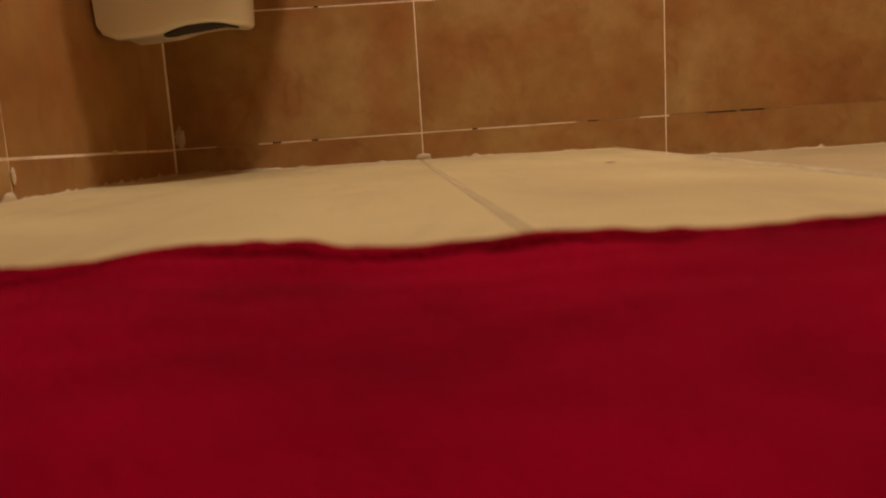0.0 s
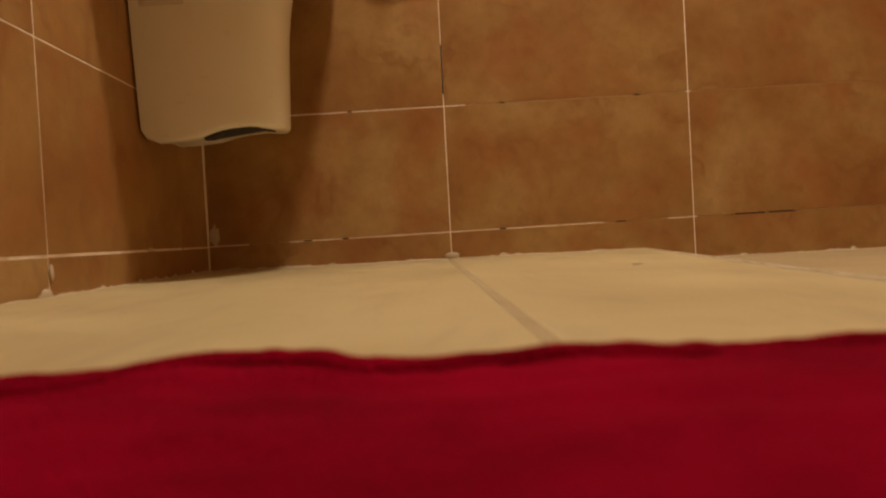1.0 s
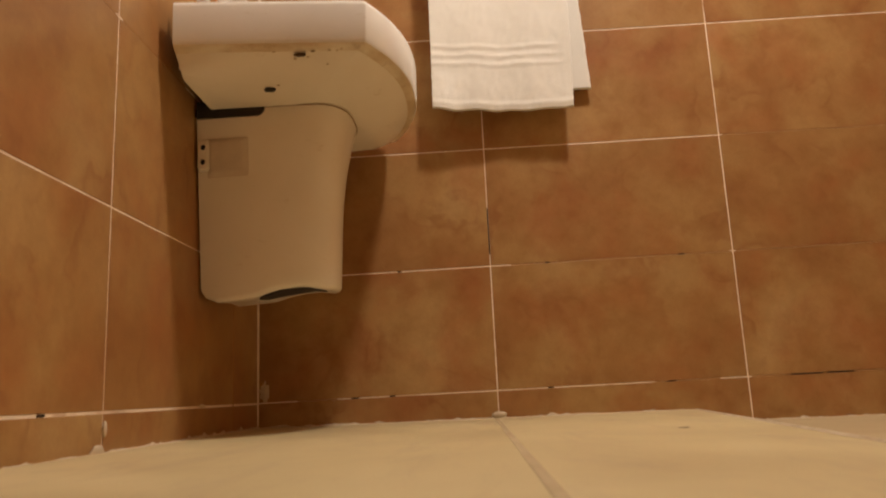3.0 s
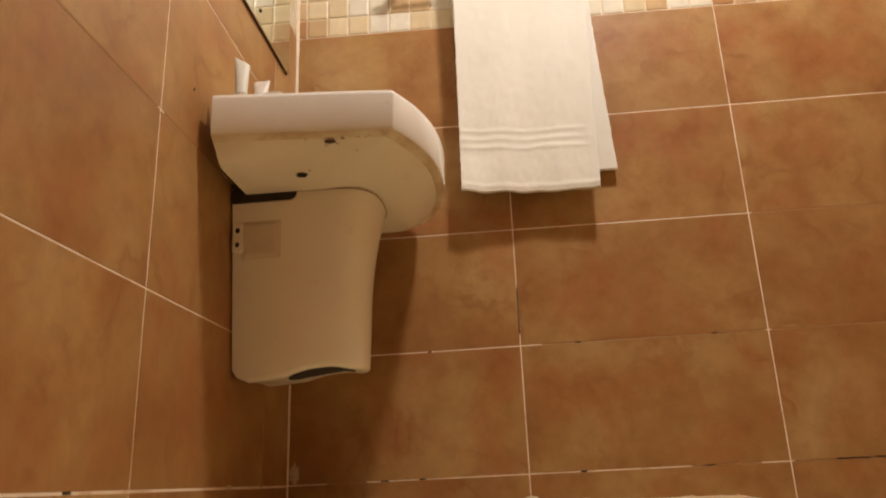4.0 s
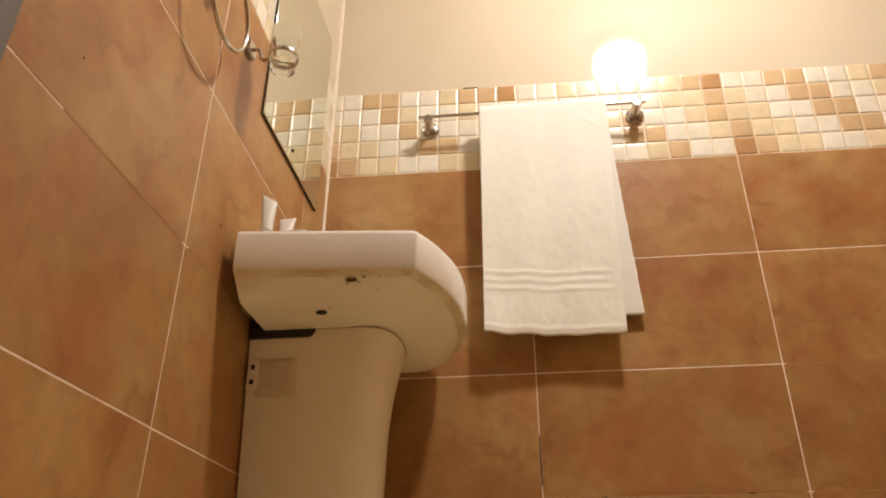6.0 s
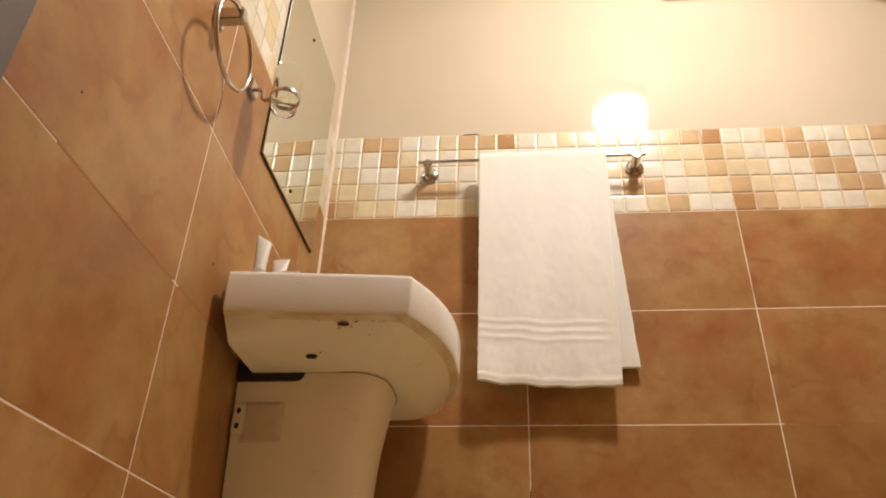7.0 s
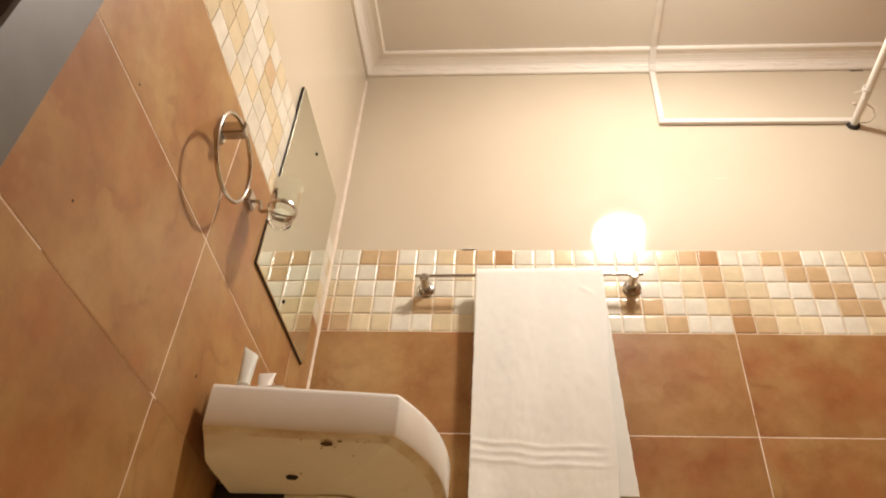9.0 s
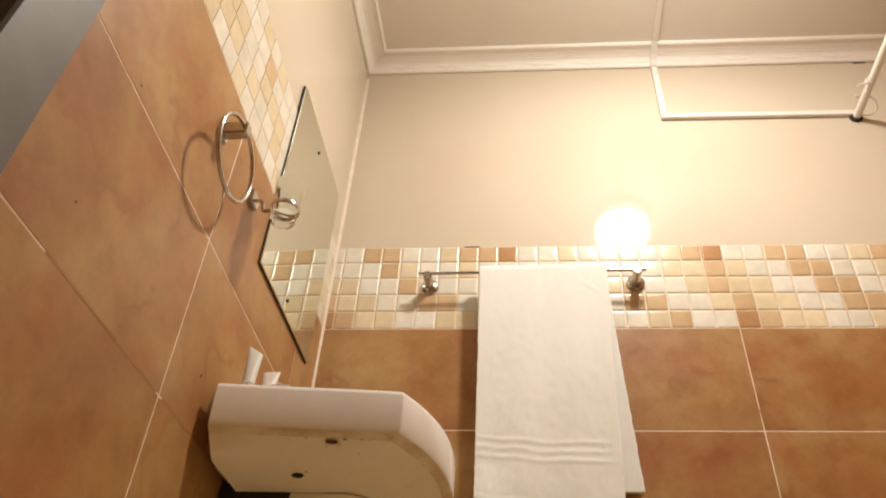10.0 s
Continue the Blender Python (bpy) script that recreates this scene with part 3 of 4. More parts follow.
fixing_tab = part("fixing_tab", local(boxed(0.007, PY - 0.0095, 0.522, 0.030, PY + 0.02, 0.586, bevel=0.003, seg=2), pedestal), YELLOWER, pedestal, "raised fixing tab")


def plate_face(u, v):
    """A low pad that swells softly out of the side and leans down at its foot."""
    def ease(q):
        q = max(0.0, min(1.0, q))
        return q * q * (3 - 2 * q)
    e = ease(u / 0.12) * ease((1 - u) / 0.16) * ease(v / 0.16) * ease((1 - v) / 0.12)
    x, z = 0.024 + 0.086 * u, 0.508 + 0.080 * v
    q = (z - PBOT) / (NOTCH - PBOT)
    side = (0.097 + 0.022 * q) * (0.75 + 0.25 * q + 0.25 * (1 - q) * min(1, x / 0.15))
    return Vector((x, BC - side + 0.0015 - e * 0.0042, z))


part("fixing_plate", local(grid_mesh(plate_face, 30, 30), pedestal), PAD_TONE, pedestal, "greyish brown pad", smooth=True, sharp=80)
for z in (0.569, 0.538):
    part("screw_hole", local(blob((0.019, PY - 0.0095, z), 0.0045, 0.003, 0.006, z), pedestal), DARK, fixing_tab, "dark screw hole", smooth=True)


# ---------------------------------------------------------------- toiletries on the basin
def crimped_tube(at, height, width, depth, lean, turn, name, label, material, slant=0.0):
    rings = []
    for k in range(13):
        u = k / 12
        w = width * (0.78 + 0.22 * u) / 2
        d = depth * (1 - u) ** 0.8 / 2 + 0.0012
        rings.append([(w * math.copysign(abs(math.cos(a)) ** 0.7, math.cos(a)), d * math.sin(a), 0.012 + (height - 0.012 - slant * w * math.cos(a)) * u) for a in [q * math.tau / 20 for q in range(20)]])
    ob = thing(name, at, label, "toiletries")
    ob.rotation_euler = (radians(lean), 0, radians(turn))
    part("sleeve", loft(rings), material, ob, smooth=True, sharp=60)
    part("cap", lathe([(depth * 0.42, 0), (depth * 0.45, 0.002), (depth * 0.45, 0.012), (depth * 0.36, 0.013)], (0, 0, 0)), WHITE_PVC, ob, smooth=True)
    return ob


PALE = plain("pale_green_plastic", (0.70, 0.74, 0.66), (0.78, 0.80, 0.74), 30, 0.4, 60, 0.05)
crimped_tube((0.072, -0.604, RIM), 0.090, 0.031, 0.024, -2, 20, "lotion_tube", "small white lotion tube standing on the basin rim", PALE, 0.55)
crimped_tube((0.108, -0.590, RIM), 0.052, 0.033, 0.020, -10, 10, "lotion_sachet", "small white sachet leaning on the basin rim", WHITE_PVC, -0.2)
soap = thing("wrapped_soap", (0.138, -0.60, RIM), "small white wrapped soap lying on the basin rim", "soap")
part("wrapper", boxed(-0.020, -0.013, 0.0, 0.020, 0.013, 0.009, bevel=0.003, seg=2), WHITE_PVC, soap)


# ---------------------------------------------------------------- mirror
MY0, MY1, MZ0, MZ1 = -0.548, -0.100, 1.146, 1.782
mirror = thing("wall_mirror", (0.0, (MY0 + MY1) / 2, MZ0), "frameless rectangular wall mirror with dark edges", "mirror")
part("backing", local(boxed(-0.001, MY0, MZ0, 0.0045, MY1, MZ1), mirror), DARK, mirror, "dark backing edge")
mirror_glass = part("mirror_glass", local(boxed(0.0046, MY0 + 0.001, MZ0 + 0.001, 0.008, MY1 - 0.001, MZ1 - 0.001, bevel=0.0008), mirror), MIRROR, mirror)
for y, z in ((-0.340, 1.186), (-0.352, 1.715)):
    part("screw", local(lathe([(0.005, 0.0), (0.005, 0.002), (0.003, 0.0035)], (0.0078, y, z), "x", 14), mirror), DARK, mirror_glass, "dark screw head", smooth=True)


# ---------------------------------------------------------------- towel ring and cup holder on the side wall
RC, RR = Vector((0.050, -0.865, 1.154)), 0.0865
ring = thing("towel_ring", (0.0, -0.865, 1.23), "chrome towel ring on a tiled wall", "towel ring")
part("wall_plate", local(boxed(-0.0005, -0.884, 1.209, 0.010, -0.846, 1.259, bevel=0.003, seg=2), ring), CHROME, ring)
part("arm", local(boxed(0.008, -0.877, 1.218, 0.058, -0.853, 1.250, bevel=0.003, seg=2), ring), CHROME, ring)
part("hoop", local(tube_mesh([RC + Vector((0, RR * math.cos(a), RR * math.sin(a))) for a in [k * math.tau / 56 for k in range(56)]], 0.0045, 12, True), ring), CHROME, ring, smooth=True)

CUP = Vector((0.088, -0.668, 1.158))
holder = thing("cup_holder", (0.0, -0.66, 1.235), "chrome cup holder with a clear glass", "cup holder")
part("wall_plate", local(boxed(-0.0005, -0.682, 1.216, 0.012, -0.640, 1.252, bevel=0.003, seg=2), holder), CHROME, holder)
part("arm", local(tube_mesh([(0.010, -0.66, 1.232), (0.026, -0.66, 1.231), (0.031, -0.661, 1.222), (0.034, -0.662, 1.202), (0.040, -0.664, 1.196), (0.056, -0.668, 1.195)], 0.0045, 10), holder), CHROME, holder, smooth=True)
HC = Vector((0.088, -0.668, 1.195))
part("hoop", local(lathe([(0.0305, -0.0055), (0.0325, -0.0055), (0.0330, -0.004), (0.0330, 0.004), (0.0325, 0.0055), (0.0305, 0.0055), (0.0305, -0.0055)], HC, sides=40, cap=False), holder), CHROME, holder, smooth=True, sharp=50)
glass = thing("drinking_glass", CUP, "clear glass tumbler in the chrome holder", "glass")
prof = [(0.0005, 0.0), (0.024, 0.0), (0.0265, 0.003), (0.029, 0.030), (0.0335, 0.112), (0.0325, 0.113), (0.0315, 0.112), (0.0268, 0.034), (0.0235, 0.021), (0.0005, 0.018)]
part("tumbler", lathe(prof, (0, 0, 0), sides=36), GLASS, glass, smooth=True, sharp=50)


# ---------------------------------------------------------------- towel rail and towel
RZ, RY = 1.478, -0.062
rail = thing("towel_rail", (0.625, 0.0, RZ), "chrome towel rail on the mosaic band", "towel rail")
part("bar", local(tube_mesh([(0.288, RY, RZ), (0.962, RY, RZ)], 0.0052, 14), rail), CHROME, rail, smooth=True)
for x in (0.316, 0.936):
    post = part("post", local(lathe([(0.0135, -0.010), (0.0135, -0.066), (0.011, -0.069)], (x, -0.0005, RZ - 0.006), "y"), rail), CHROME, rail, smooth=True)
    part("flange", local(lathe([(0.027, 0.0), (0.027, -0.005), (0.023, -0.009), (0.0136, -0.012)], (x, -0.0005, RZ - 0.006), "y"), rail), CHROME, post, smooth=True)


def drape(u, v):
    """u across, v along the cloth: from the front hem up over the bar and down behind it."""
    front, rear = 0.717, 0.680
    s = v * (front + rear)
    x = 0.474 + 0.372 * u
    fold = 0.0035 * math.sin(u * 7.0 + 0.6) + 0.0022 * math.sin(u * 17 + 2.0) + 0.003 * noise.noise((u * 3, v * 7, 1.3)) + 0.0018 * noise.noise((u * 6, v * 13, 2.2)) + 0.0011 * noise.noise((u * 13, v * 40, 5.1)) + 0.0007 * noise.noise((u * 30, v * 60, 8.1))
    if s < front - 0.02:
        d = (front - s) / front
        z = RZ + 0.008 - (front - s) + 0.010
        y = RY - 0.012 + 0.018 * d - fold * (0.25 + 0.6 * d)
        x += (-0.003 + (0.0 - 0.013 * u)) * d + 0.002 * math.sin(d * 9) * u
        z -= 0.020 * u * max(0, d - 0.2) + 0.008 * math.sin(u * 3.1) * d + 0.003 * noise.noise((u * 8, 1.0, 9)) * d ** 4
        for c in (0.549, 0.572, 0.595):
            y -= min(1.0, max(0.0, (0.97 - u) / 0.12)) * (0.0020 + 0.0012 * noise.noise((u * 14, c * 50, 2))) * math.exp(-(((front - s) - c - 0.004 * noise.noise((u * 5, c * 9, 5)) - 0.0015 * noise.noise((u * 30, c * 20, 1))) / 0.0038) ** 2)
        y -= 0.0018 * math.exp(-(((front - s) - 0.702) / 0.005) ** 2)
        y -= 0.010 * math.exp(-((u - 0.10) / 0.11) ** 2) * max(0.0, d - 0.86) / 0.14
        z -= 0.006 * math.exp(-((u - 0.13) / 0.10) ** 2) * max(0.0, d - 0.9) / 0.1
        # a short slanting crease below the bar
        y -= 0.0013 * math.exp(-((u - 0.86) / 0.06) ** 2) * math.exp(-(((front - s) - 0.085 - 0.25 * (u - 0.86)) / 0.008) ** 2)
    elif s < front + 0.02:
        a = (s - front) / 0.02 * math.pi / 2
        z = RZ + 0.006 + 0.010 * math.cos(a)
        y = RY + 0.012 * math.sin(a)
    else:
        d = (s - front) / rear
        z = RZ + 0.006 - (s - front - 0.02)
        y = RY + 0.012 + 0.032 * d + 0.1 * fold
        x += 0.040 * u * d ** 1.2
    if u in (0.0, 1.0):
        x += 0.0016 * noise.noise((v * 90, u * 7, 4.4))
    return Vector((x, y, z))


towel = part("bath_towel", grid_mesh(drape, 100, 300), TOWEL, smooth=True, sharp=80)
tagged(towel, "white terry bath towel folded over a chrome rail", "towel")
thick = towel.modifiers.new("thickness", "SOLIDIFY")
thick.thickness, thick.offset = 0.008, 0.0


# ---------------------------------------------------------------- red bath mat
def mat_top(u, v):
    x = 0.09 + 0.73 * u
    far = -1.577 - 0.06 * (x - 0.55) + 0.019 / ((1 + math.exp(-(x - 0.432) / 0.0035)) * (1 + math.exp((x - 0.497) / 0.010))) + 0.004 * noise.noise((x * 8, 0, 3)) + 0.0035 * noise.noise((x * 45, 0, 8)) + 0.0025 * noise.noise((x * 130, 0, 5))
    y = far - 0.78 * v * v
    edge = min(1.0, (far - y) / 0.008, u / 0.01, (1 - u) / 0.01, (1 - v) / 0.01)
    d = far - y
    z = 0.011 * math.sqrt(max(0.0, edge)) + 0.001
    z += 0.0022 * math.exp(-((d - 0.010) / 0.006) ** 2) - 0.0085 * math.exp(-((d - 0.020 - 0.006 * noise.noise((x * 11, 0, 2))) / 0.0035) ** 2) - 0.008 / (1 + math.exp((x - 0.47) / 0.02)) * math.exp(-((d - 0.030 - 0.06 * max(0.0, 0.5 - x) - 0.008 * noise.noise((x * 9, 0, 7))) / 0.004) ** 2) + 0.0012 * math.exp(-((d - 0.036) / 0.006) ** 2)
    z += edge * (0.0030 * noise.noise((x * 9, y * 9, 0.5)) + 0.0042 * noise.noise((x * 8, y * 42, 6.5)) * math.exp(-d / 0.12) + 0.0022 * noise.noise((x * 20, y * 55, 1.5)) * math.exp(-d / 0.20) + 0.0009 * noise.noise((x * 70, y * 90, 3.5)))
    return Vector((x, y, max(z, 0.0008)))


bath_mat = part("bath_mat", grid_mesh(mat_top, 200, 240), MATRED, smooth=True, sharp=80)
tagged(bath_mat, "crimson red terry bath mat lying on the floor", "bath mat")
under = bath_mat.modifiers.new("thickness", "SOLIDIFY")
under.thickness, under.offset = 0.0006, -1.0


# ---------------------------------------------------------------- cable trunking, shower rail, ceiling lamp
ZT = ZC - SLOPE * 1.12
trunk = thing("cable_trunking", (1.12, 0.0, 2.36), "white plastic cable trunking on the wall and ceiling", "trunking")
part("trunk_run", local(boxed(1.108, -0.013, 2.226, 1.130, 0.0032, ZT - 0.060, bevel=0.002), trunk), WHITE_PVC, trunk)
bm = boxed(1.108, -0.013, 2.203, 1.762, 0.0032, 2.225, bevel=0.002)
for v in bm.verts:
    v.co.z -= 0.036 * (v.co.x - 1.108)
part("trunk_run", local(bm, trunk), WHITE_PVC, trunk)
rings = []
for y, z in ((-0.001, -0.066), (-0.014, -0.058), (-0.027, -0.040), (-0.042, -0.028), (-0.058, -0.021), (-0.086, -0.010)):
    rings.append([(1.108, y - 0.004, ZT + z - 0.006), (1.132, y - 0.004, ZT + z - 0.006), (1.132, y + 0.012, ZT + z + 0.012), (1.108, y + 0.012, ZT + z + 0.012)])
part("trunk_bend", local(loft(rings), trunk), WHITE_PVC, trunk)
part("trunk_run", local(boxed(1.109, -0.80, ZT - 0.013, 1.131, -0.085, ZT, bevel=0.002), trunk), WHITE_PVC, trunk)

shower_rail = thing("shower_rail", (1.765, 0.0, 2.17), "white shower curtain rail fixed to the wall", "shower rail")
part("pole", local(tube_mesh([(1.765, -0.004, 2.172), (1.752, -1.3, 2.172), (1.745, YR + 0.002, 2.172)], 0.0125, 16), shower_rail), WHITE_PVC, shower_rail, smooth=True)
part("flange", local(lathe([(0.022, 0.0), (0.022, -0.004), (0.018, -0.010), (0.0135, -0.011)], (1.765, 0.002, 2.172), "y"), shower_rail), DARK, shower_rail, "dark wall flange", smooth=True)
cord = thing("cord", (1.76, -0.16, 2.18), "white cord tied round the shower rail", "cord")
part("strand", local(tube_mesh([Vector((1.760 + 0.015 * math.cos(a), -0.165 + 0.004 * a / 6, 2.172 + 0.015 * math.sin(a))) for a in [k * 0.5 for k in range(36)]], 0.002, 6), cord), WHITE_PVC, cord, smooth=True)
part("strand", local(tube_mesh([(1.750, -0.163, 2.160), (1.735, -0.165, 2.152), (1.722, -0.160, 2.158), (1.712, -0.158, 2.150)], 0.002, 6), cord), WHITE_PVC, cord, smooth=True)
part("strand", local(tube_mesh([(1.752, -0.150, 2.162), (1.742, -0.148, 2.140), (1.736, -0.150, 2.128)], 0.002, 6), cord), WHITE_PVC, cord, smooth=True)
wire = [(1.775, -0.10, 2.165), (1.795, -0.09, 2.150), (1.806, -0.06, 2.140), (1.800, -0.03, 2.150), (1.79, -0.012, 2.170), (1.775, -0.008, 2.190), (1.765, -0.008, 2.205)]
tagged(part("loose_wire", tube_mesh(wire, 0.0022, 6), WHITE_PVC, smooth=True), "thin white loose wire by the shower rail", "wire")

ceiling_lamp = thing("ceiling_lamp", (LAMP[0], LAMP[1], ZC - SLOPE * LAMP[0]), "round white ceiling lamp", "lamp")
part("rose", lathe([(0.125, 0.0), (0.125, -0.030), (0.118, -0.045), (0.110, -0.050), (0.02, -0.050)], (0, 0, 0)), WHITE_PVC, ceiling_lamp, smooth=True)

# ---------------------------------------------------------------- small wall marks
def open_joint(x0, z0, x1, z1):
    bm = boxed(min(x0, x1), -0.0006, min(z0, z1), max(x0, x1), 0.004, max(z0, z1))
    part("open_joint", bm, DARK, wall_back, "dark gap in the grout")


for x0, x1, r in ((1.31, 1.385, 0), (1.395, 1.46, 0), (0.235, 0.255, 0), (0.33, 0.345, 0), (0.72, 0.735, 0), (1.01, 1.035, 0), (0.36, 0.37, 1), (0.735, 0.748, 1), (1.07, 1.085, 1)):
    zj = row_at(BACK_ROWS, r, (x0 + x1) / 2)
    open_joint(x0, zj - 0.0013, x1, zj + 0.0013)
open_joint(0.5958, 0.402, 0.5982, 0.522)
open_joint(0.418, 1.6308, 0.466, 1.6322)
SPECKS = ((-0.656, 0.790, 0.0022), (-1.141, 0.779, 0.0022), (-1.126, 1.049, 0.002), (-0.658, 0.786, 0.002))


def speck(y, z, r):
    part("speck", lathe([(r, -0.002), (r, 0.0006), (r * 0.5, 0.001)], (0, y, z), "x", 9), DARK, wall_left, "small dark speck", smooth=True)


part("open_joint", boxed(-0.003, -0.945, 0.0525, 0.0008, -0.928, 0.0557), DARK, wall_left, "dark gap in the grout")
part("grout_lump", blob((0.003, -0.795, -0.002), 0.005, 0.020, 0.011, 6.0), FOOT, wall_left, "pale lump of dried grout", smooth=True)
part("grout_lump", blob((0.002, -0.775, 0.030), 0.003, 0.005, 0.012, 4.0), FOOT, wall_left, "pale lump of dried grout", smooth=True)
part("grout_lump", blob((0.002, -0.385, 0.056), 0.0025, 0.016, 0.004, 2.0), FOOT, wall_left, "pale lump of dried grout", smooth=True)
part("grout_lump", blob((0.598, -0.002, 0.002), 0.018, 0.004, 0.008, 5.0), FOOT, wall_back, "pale lump of dried grout", smooth=True)
for y, z, r in SPECKS:
    speck(y, z, r)
flake = part("dirt_flake", blob((0.833, -0.783, floor_z(-0.783) + 0.0006), 0.008, 0.004, 0.0007, 3.0), DIRT_AND_JOINT_SHADE, smooth=True)
tagged(flake, "small dark flake of dirt on the floor", "dirt")
FAINT = plain("tile_toned_grout", (0.345, 0.175, 0.064), (0.42, 0.235, 0.092), 18, 0.7)


def faint(rows, axis, u0, u1, r, parent):
    """A stretch of joint filled with grout of the tiles' own tone."""
    bm = bmesh.new()
    vs = []
    for u in (u0, u1):
        z = row_at(rows, r, u)
        for d, q in ((-0.0003, z - 0.0014), (0.003, z - 0.0014), (0.003, z + 0.0014), (-0.0003, z + 0.0014)):
            vs.append(bm.verts.new((u, d, q) if axis == "y" else (-d, -u, q)))
    for f in ((0, 1, 2, 3), (4, 5, 6, 7), (0, 1, 5, 4), (1, 2, 6, 5), (2, 3, 7, 6), (3, 0, 4, 7)):
        bm.faces.new([vs[i] for i in f])
    part("faint_joint", bm, FAINT, parent)


for u0, u1, r in ((0.650, 1.198, 1), (1.214, 2.30, 1), (1.215, 2.30, 2), (1.215, 2.30, 0), (0.98, 1.14, 0), (0.10, 0.20, 0)):
    faint(BACK_ROWS, "y", u0, u1, r, wall_back)
part("faint_joint", boxed(-0.003, -0.1908, 0.0, 0.0003, -0.1872, 0.67), FAINT, wall_left)
for u0, u1, r in ((0.79, 1.15, 2), (0.50, 0.765, 2)):
    faint(LEFT_ROWS, "x", u0, u1, r, wall_left)
bm = bmesh.new()
ring = [bm.verts.new((0.018 + 0.012 * math.cos(a) * (1 + 0.5 * noise.noise((3 * math.cos(a), 3 * math.sin(a), 1))), -0.0005, 0.082 + 0.024 * math.sin(a) * (1 + 0.5 * noise.noise((3 * math.cos(a), 3 * math.sin(a), 5))))) for a in [k * math.tau / 30 for k in range(30)]]
top = bm.verts.new((0.018, -0.003, 0.080))
for k in range(30):
    bm.faces.new((ring[k], ring[(k + 1) % 30], top))
tagged(part("grout_smear", bm, FOOT, wall_back), "pale smear of dried grout")

part("scratch", boxed(1.262, 0.0026, 1.930, 1.300, 0.004, 1.932), SEAL, wall_back, "short pale scratch in the paint")
part("scratch", boxed(1.84, -0.0002, ZC - SLOPE * 1.86 - 0.061, 1.885, 0.004, ZC - SLOPE * 1.86 - 0.0585), DARK, wall_back, "dark gap below the cornice")
tagged(part("wall_plug", lathe([(0.006, 0.003), (0.006, -0.002), (0.003, -0.003)], (1.80, 0.0, 2.288), "y", 12), SEAL, smooth=True), "small filled plug hole in the painted wall", "wall plug")


# ---------------------------------------------------------------- wall tiles and mosaic, piece by piece
G = 0.0016


def piece_mesh(name, w, h, depth, bevel, material, axis, drop):
    """A tile with its front face in the wall plane: axis 'y' faces -y, axis 'x' faces +x."""
    bm = bmesh.new()
    def quad(inset, d):
        a = [(inset, inset), (w - inset, inset), (w - inset, h - inset), (inset, h - inset)]
        return [bm.verts.new((p, d, q) if axis == "y" else (-d, -p, q)) for p, q in a]
    steps = [(0, depth), (0, drop), (bevel, 0)]
    if bevel > 0.001:
        # a cushioned edge, steep outside and flat towards the middle
        steps = [(0, depth), (0, 0.0026), (bevel * 0.12, 0.0015), (bevel * 0.32, 0.0007), (bevel * 0.6, 0.00022), (bevel, 0)]
    rings = [quad(*q) for q in steps]
    for r, q in zip(rings, rings[1:]):
        for k in range(4):
            bm.faces.new((r[k], r[(k + 1) % 4], q[(k + 1) % 4], q[k]))
    bm.faces.new(rings[-1])
    bm.faces.new(rings[0])
    for r, q in zip(rings, rings[1:]):
        for k in range(4):
            bm.edges.get((r[k], q[k])).smooth = False
    return finish(name, bm, material, bevel > 0.001)


shared = {}


def piece(name, parent, u, z, w, h, material, axis, bevel=0.0007, tilt=0.0, slope=0.0):
    key = (name, round(w, 3), round(h, 3), material.name, axis)
    if key not in shared:
        shared[key] = piece_mesh(name, w, h, 0.005, bevel, material, axis, bevel * 0.55)
    ob = new(name, shared[key])
    ob.parent = parent
    out = random.uniform(0, 0.0003)
    ob.location = (u, -out, z) if axis == "y" else (out, -u, z)
    a, b = random.uniform(-tilt, tilt), random.uniform(-tilt, tilt)
    ob.rotation_euler = (a, -slope, b) if axis == "y" else (-slope, a, b)
    return ob


def wall_tile(parent, rows, r, u0, u1, axis, foot):
    """One large tile, cut to the joints round it."""
    wide = 0.0024 if r < 1 and axis == "x" else G
    z0 = [foot - 0.010] * 2 if r < 0 else [row_at(rows, r, u) + wide for u in (u0, u1)]
    z1 = [row_at(rows, r + 1, u) - (0.0024 if r < 0 and axis == "x" else G) for u in (u0, u1)]
    a, b, e = u0 + G, u1 - G, 0.0008
    out = random.uniform(0, 0.0003)
    bm = bmesh.new()
    rings = []
    for inset, d in ((0, 0.005), (0, 0.0004), (e, 0)):
        flat = ((a + inset, z0[0] + inset), (b - inset, z0[1] + inset), (b - inset, z1[1] - inset), (a + inset, z1[0] - inset))
        rings.append([bm.verts.new((u, d - out, z) if axis == "y" else (out - d, -u, z)) for u, z in flat])
    for q, t in zip(rings, rings[1:]):
        for k in range(4):
            bm.faces.new((q[k], q[(k + 1) % 4], t[(k + 1) % 4], t[k]))
    bm.faces.new(rings[0])
    bm.faces.new(rings[-1])
    part("tile", bm, TILE, parent)


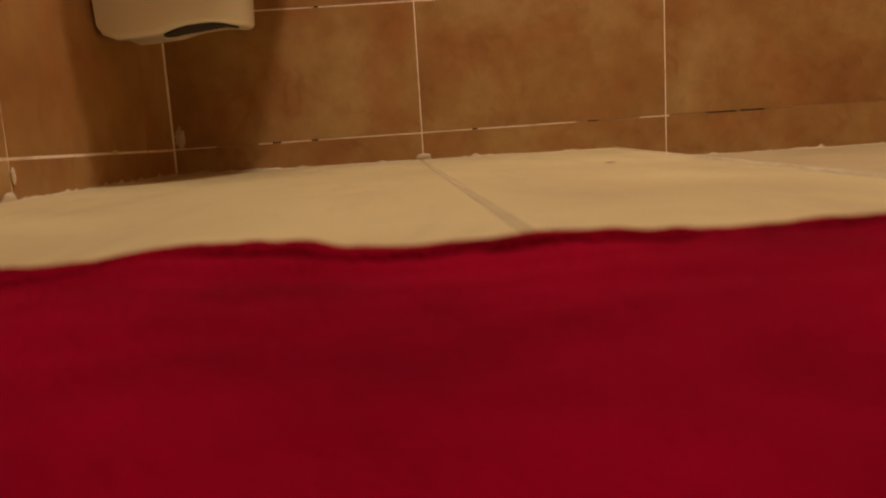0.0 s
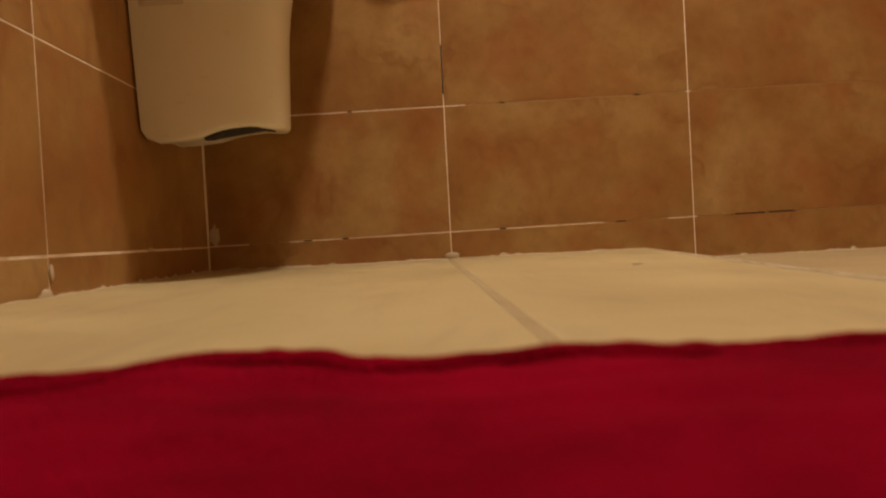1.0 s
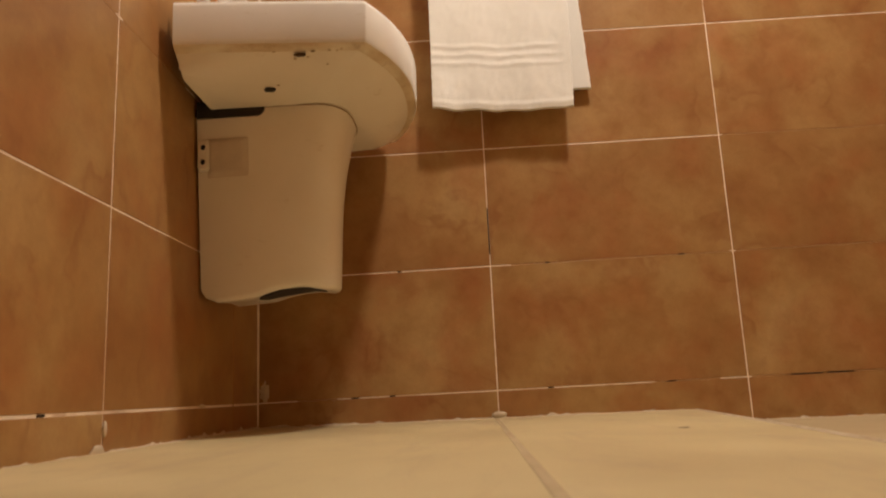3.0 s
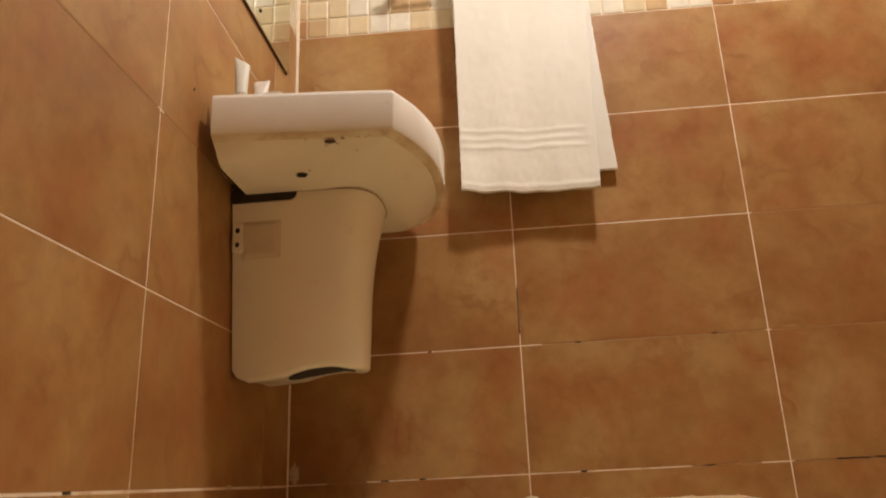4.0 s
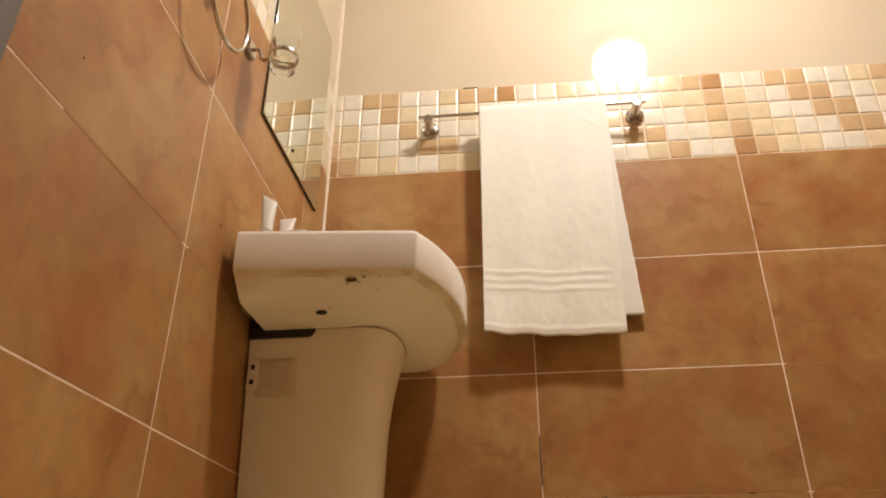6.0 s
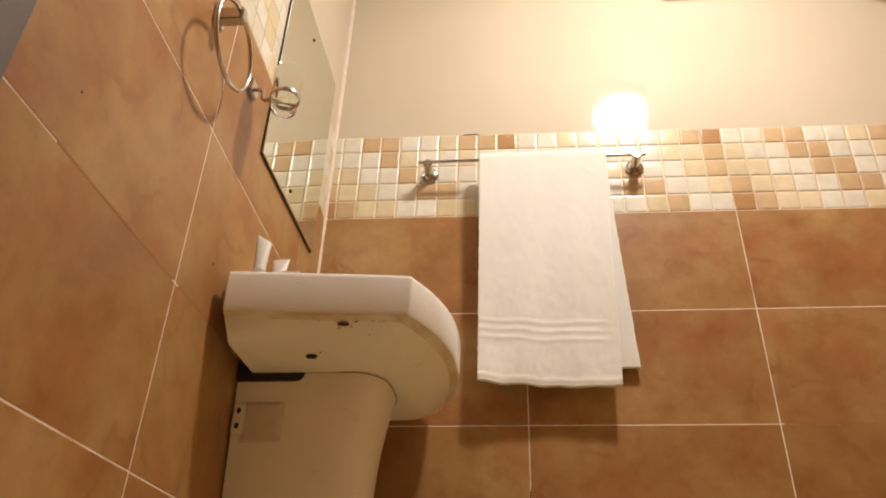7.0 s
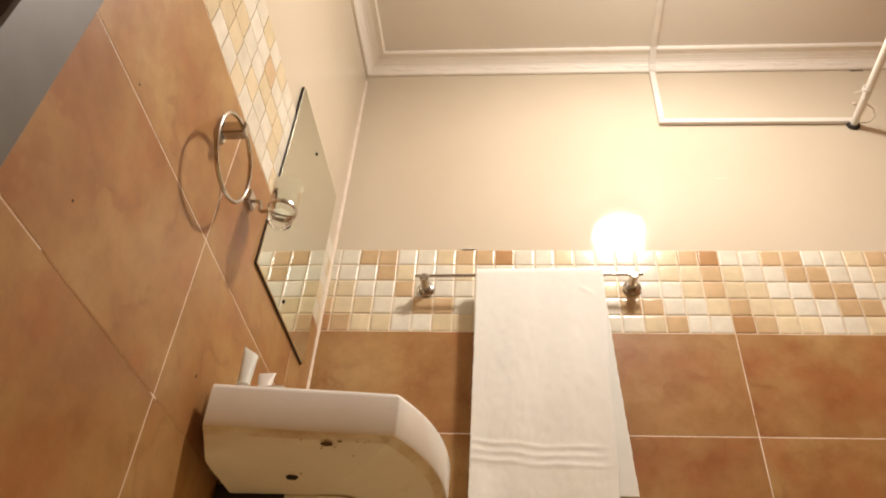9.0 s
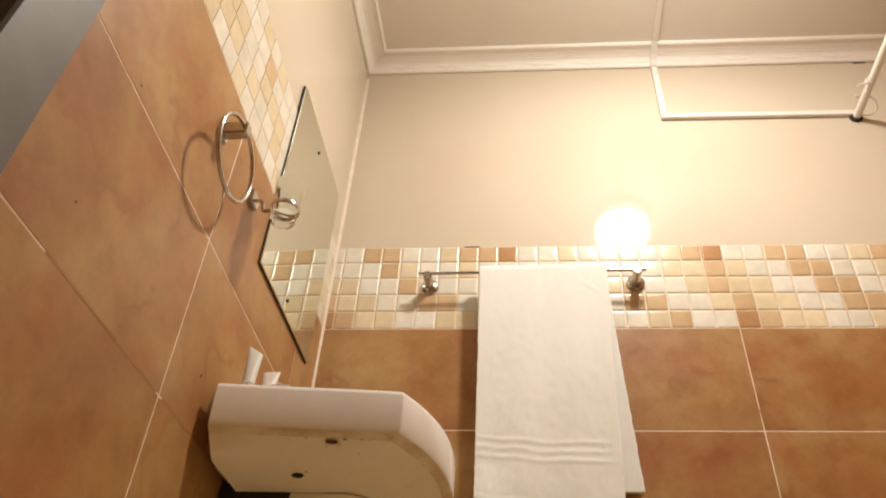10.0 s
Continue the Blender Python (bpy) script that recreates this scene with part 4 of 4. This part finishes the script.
for r in range(-1, 4):
    for u0, u1 in zip(BACK_JOINTS, BACK_JOINTS[1:]):
        wall_tile(wall_back, BACK_ROWS, r, u0, u1, "y", -0.046 if u1 > 1.0 else 0.0)
    for u0, u1 in zip(LEFT_JOINTS, LEFT_JOINTS[1:]):
        wall_tile(wall_left, LEFT_ROWS, r, u0, u1, "x", 0.0)

rng = random.Random(11)


def shade(i, j, s):
    q = noise.noise((i * 0.55 + s, j * 0.75 - i * 0.4, s * 0.7)) * 0.75 + rng.uniform(-0.32, 0.32)
    return 0 if q < 0.06 else 1 if q < 0.24 else 2 if q < 0.50 else 3


# tones of the mosaic sheets, bottom row first: c cream, s sand, k caramel, b brown
PATTERN = ("bkssccssccskccccskccbkssccskkccskkcckkcc",
           "ksscckkccskccsckkccsksscckkccskbcckkccsk",
           "sscckccccccsccskccsksscckkccskkcckkccskk",
           "cccksccscccccccccsskscckkccskkcckkccskkc",
           "cckkccskkbccsccccskbcckkccskbcckkccskkcc")
MG = 0.0012
BACK_CELLS = [0.0] + [0.0300 + (1.206 - 0.0300) * k / 19 for k in range(20)] + [1.206 + 0.0605 * k for k in range(1, 19)]
LEFT_CELLS = [0.0] + [0.0350 + (0.778 - 0.0350) * k / 12 for k in range(13)] + [0.778 + 0.0619 * k for k in range(1, 9)]
for j in range(5):
    for rows, cells, axis, parent in ((BACK_ROWS, BACK_CELLS, "y", wall_back), (LEFT_ROWS, LEFT_CELLS, "x", wall_left)):
        slope = rows[4][1] + (rows[5][1] - rows[4][1]) * j / 5
        for i, (u0, u1) in enumerate(zip(cells, cells[1:])):
            low, high = row_at(rows, 4, u0), row_at(rows, 5, u0)
            tone = MOSAIC["cskb".index(PATTERN[j][i])] if axis == "y" else MOSAIC[(0, 1, 1, 2)[shade(i, j, 9.0)]]
            h = (high - low) / 5
            piece("mosaic_tile", parent, u0 + MG, low + j * h + MG, u1 - u0 - 2 * MG, h - 2 * MG, tone, axis, 0.0068 if axis == "y" else 0.0002, 0.004 if axis == "y" else 0.0, slope)
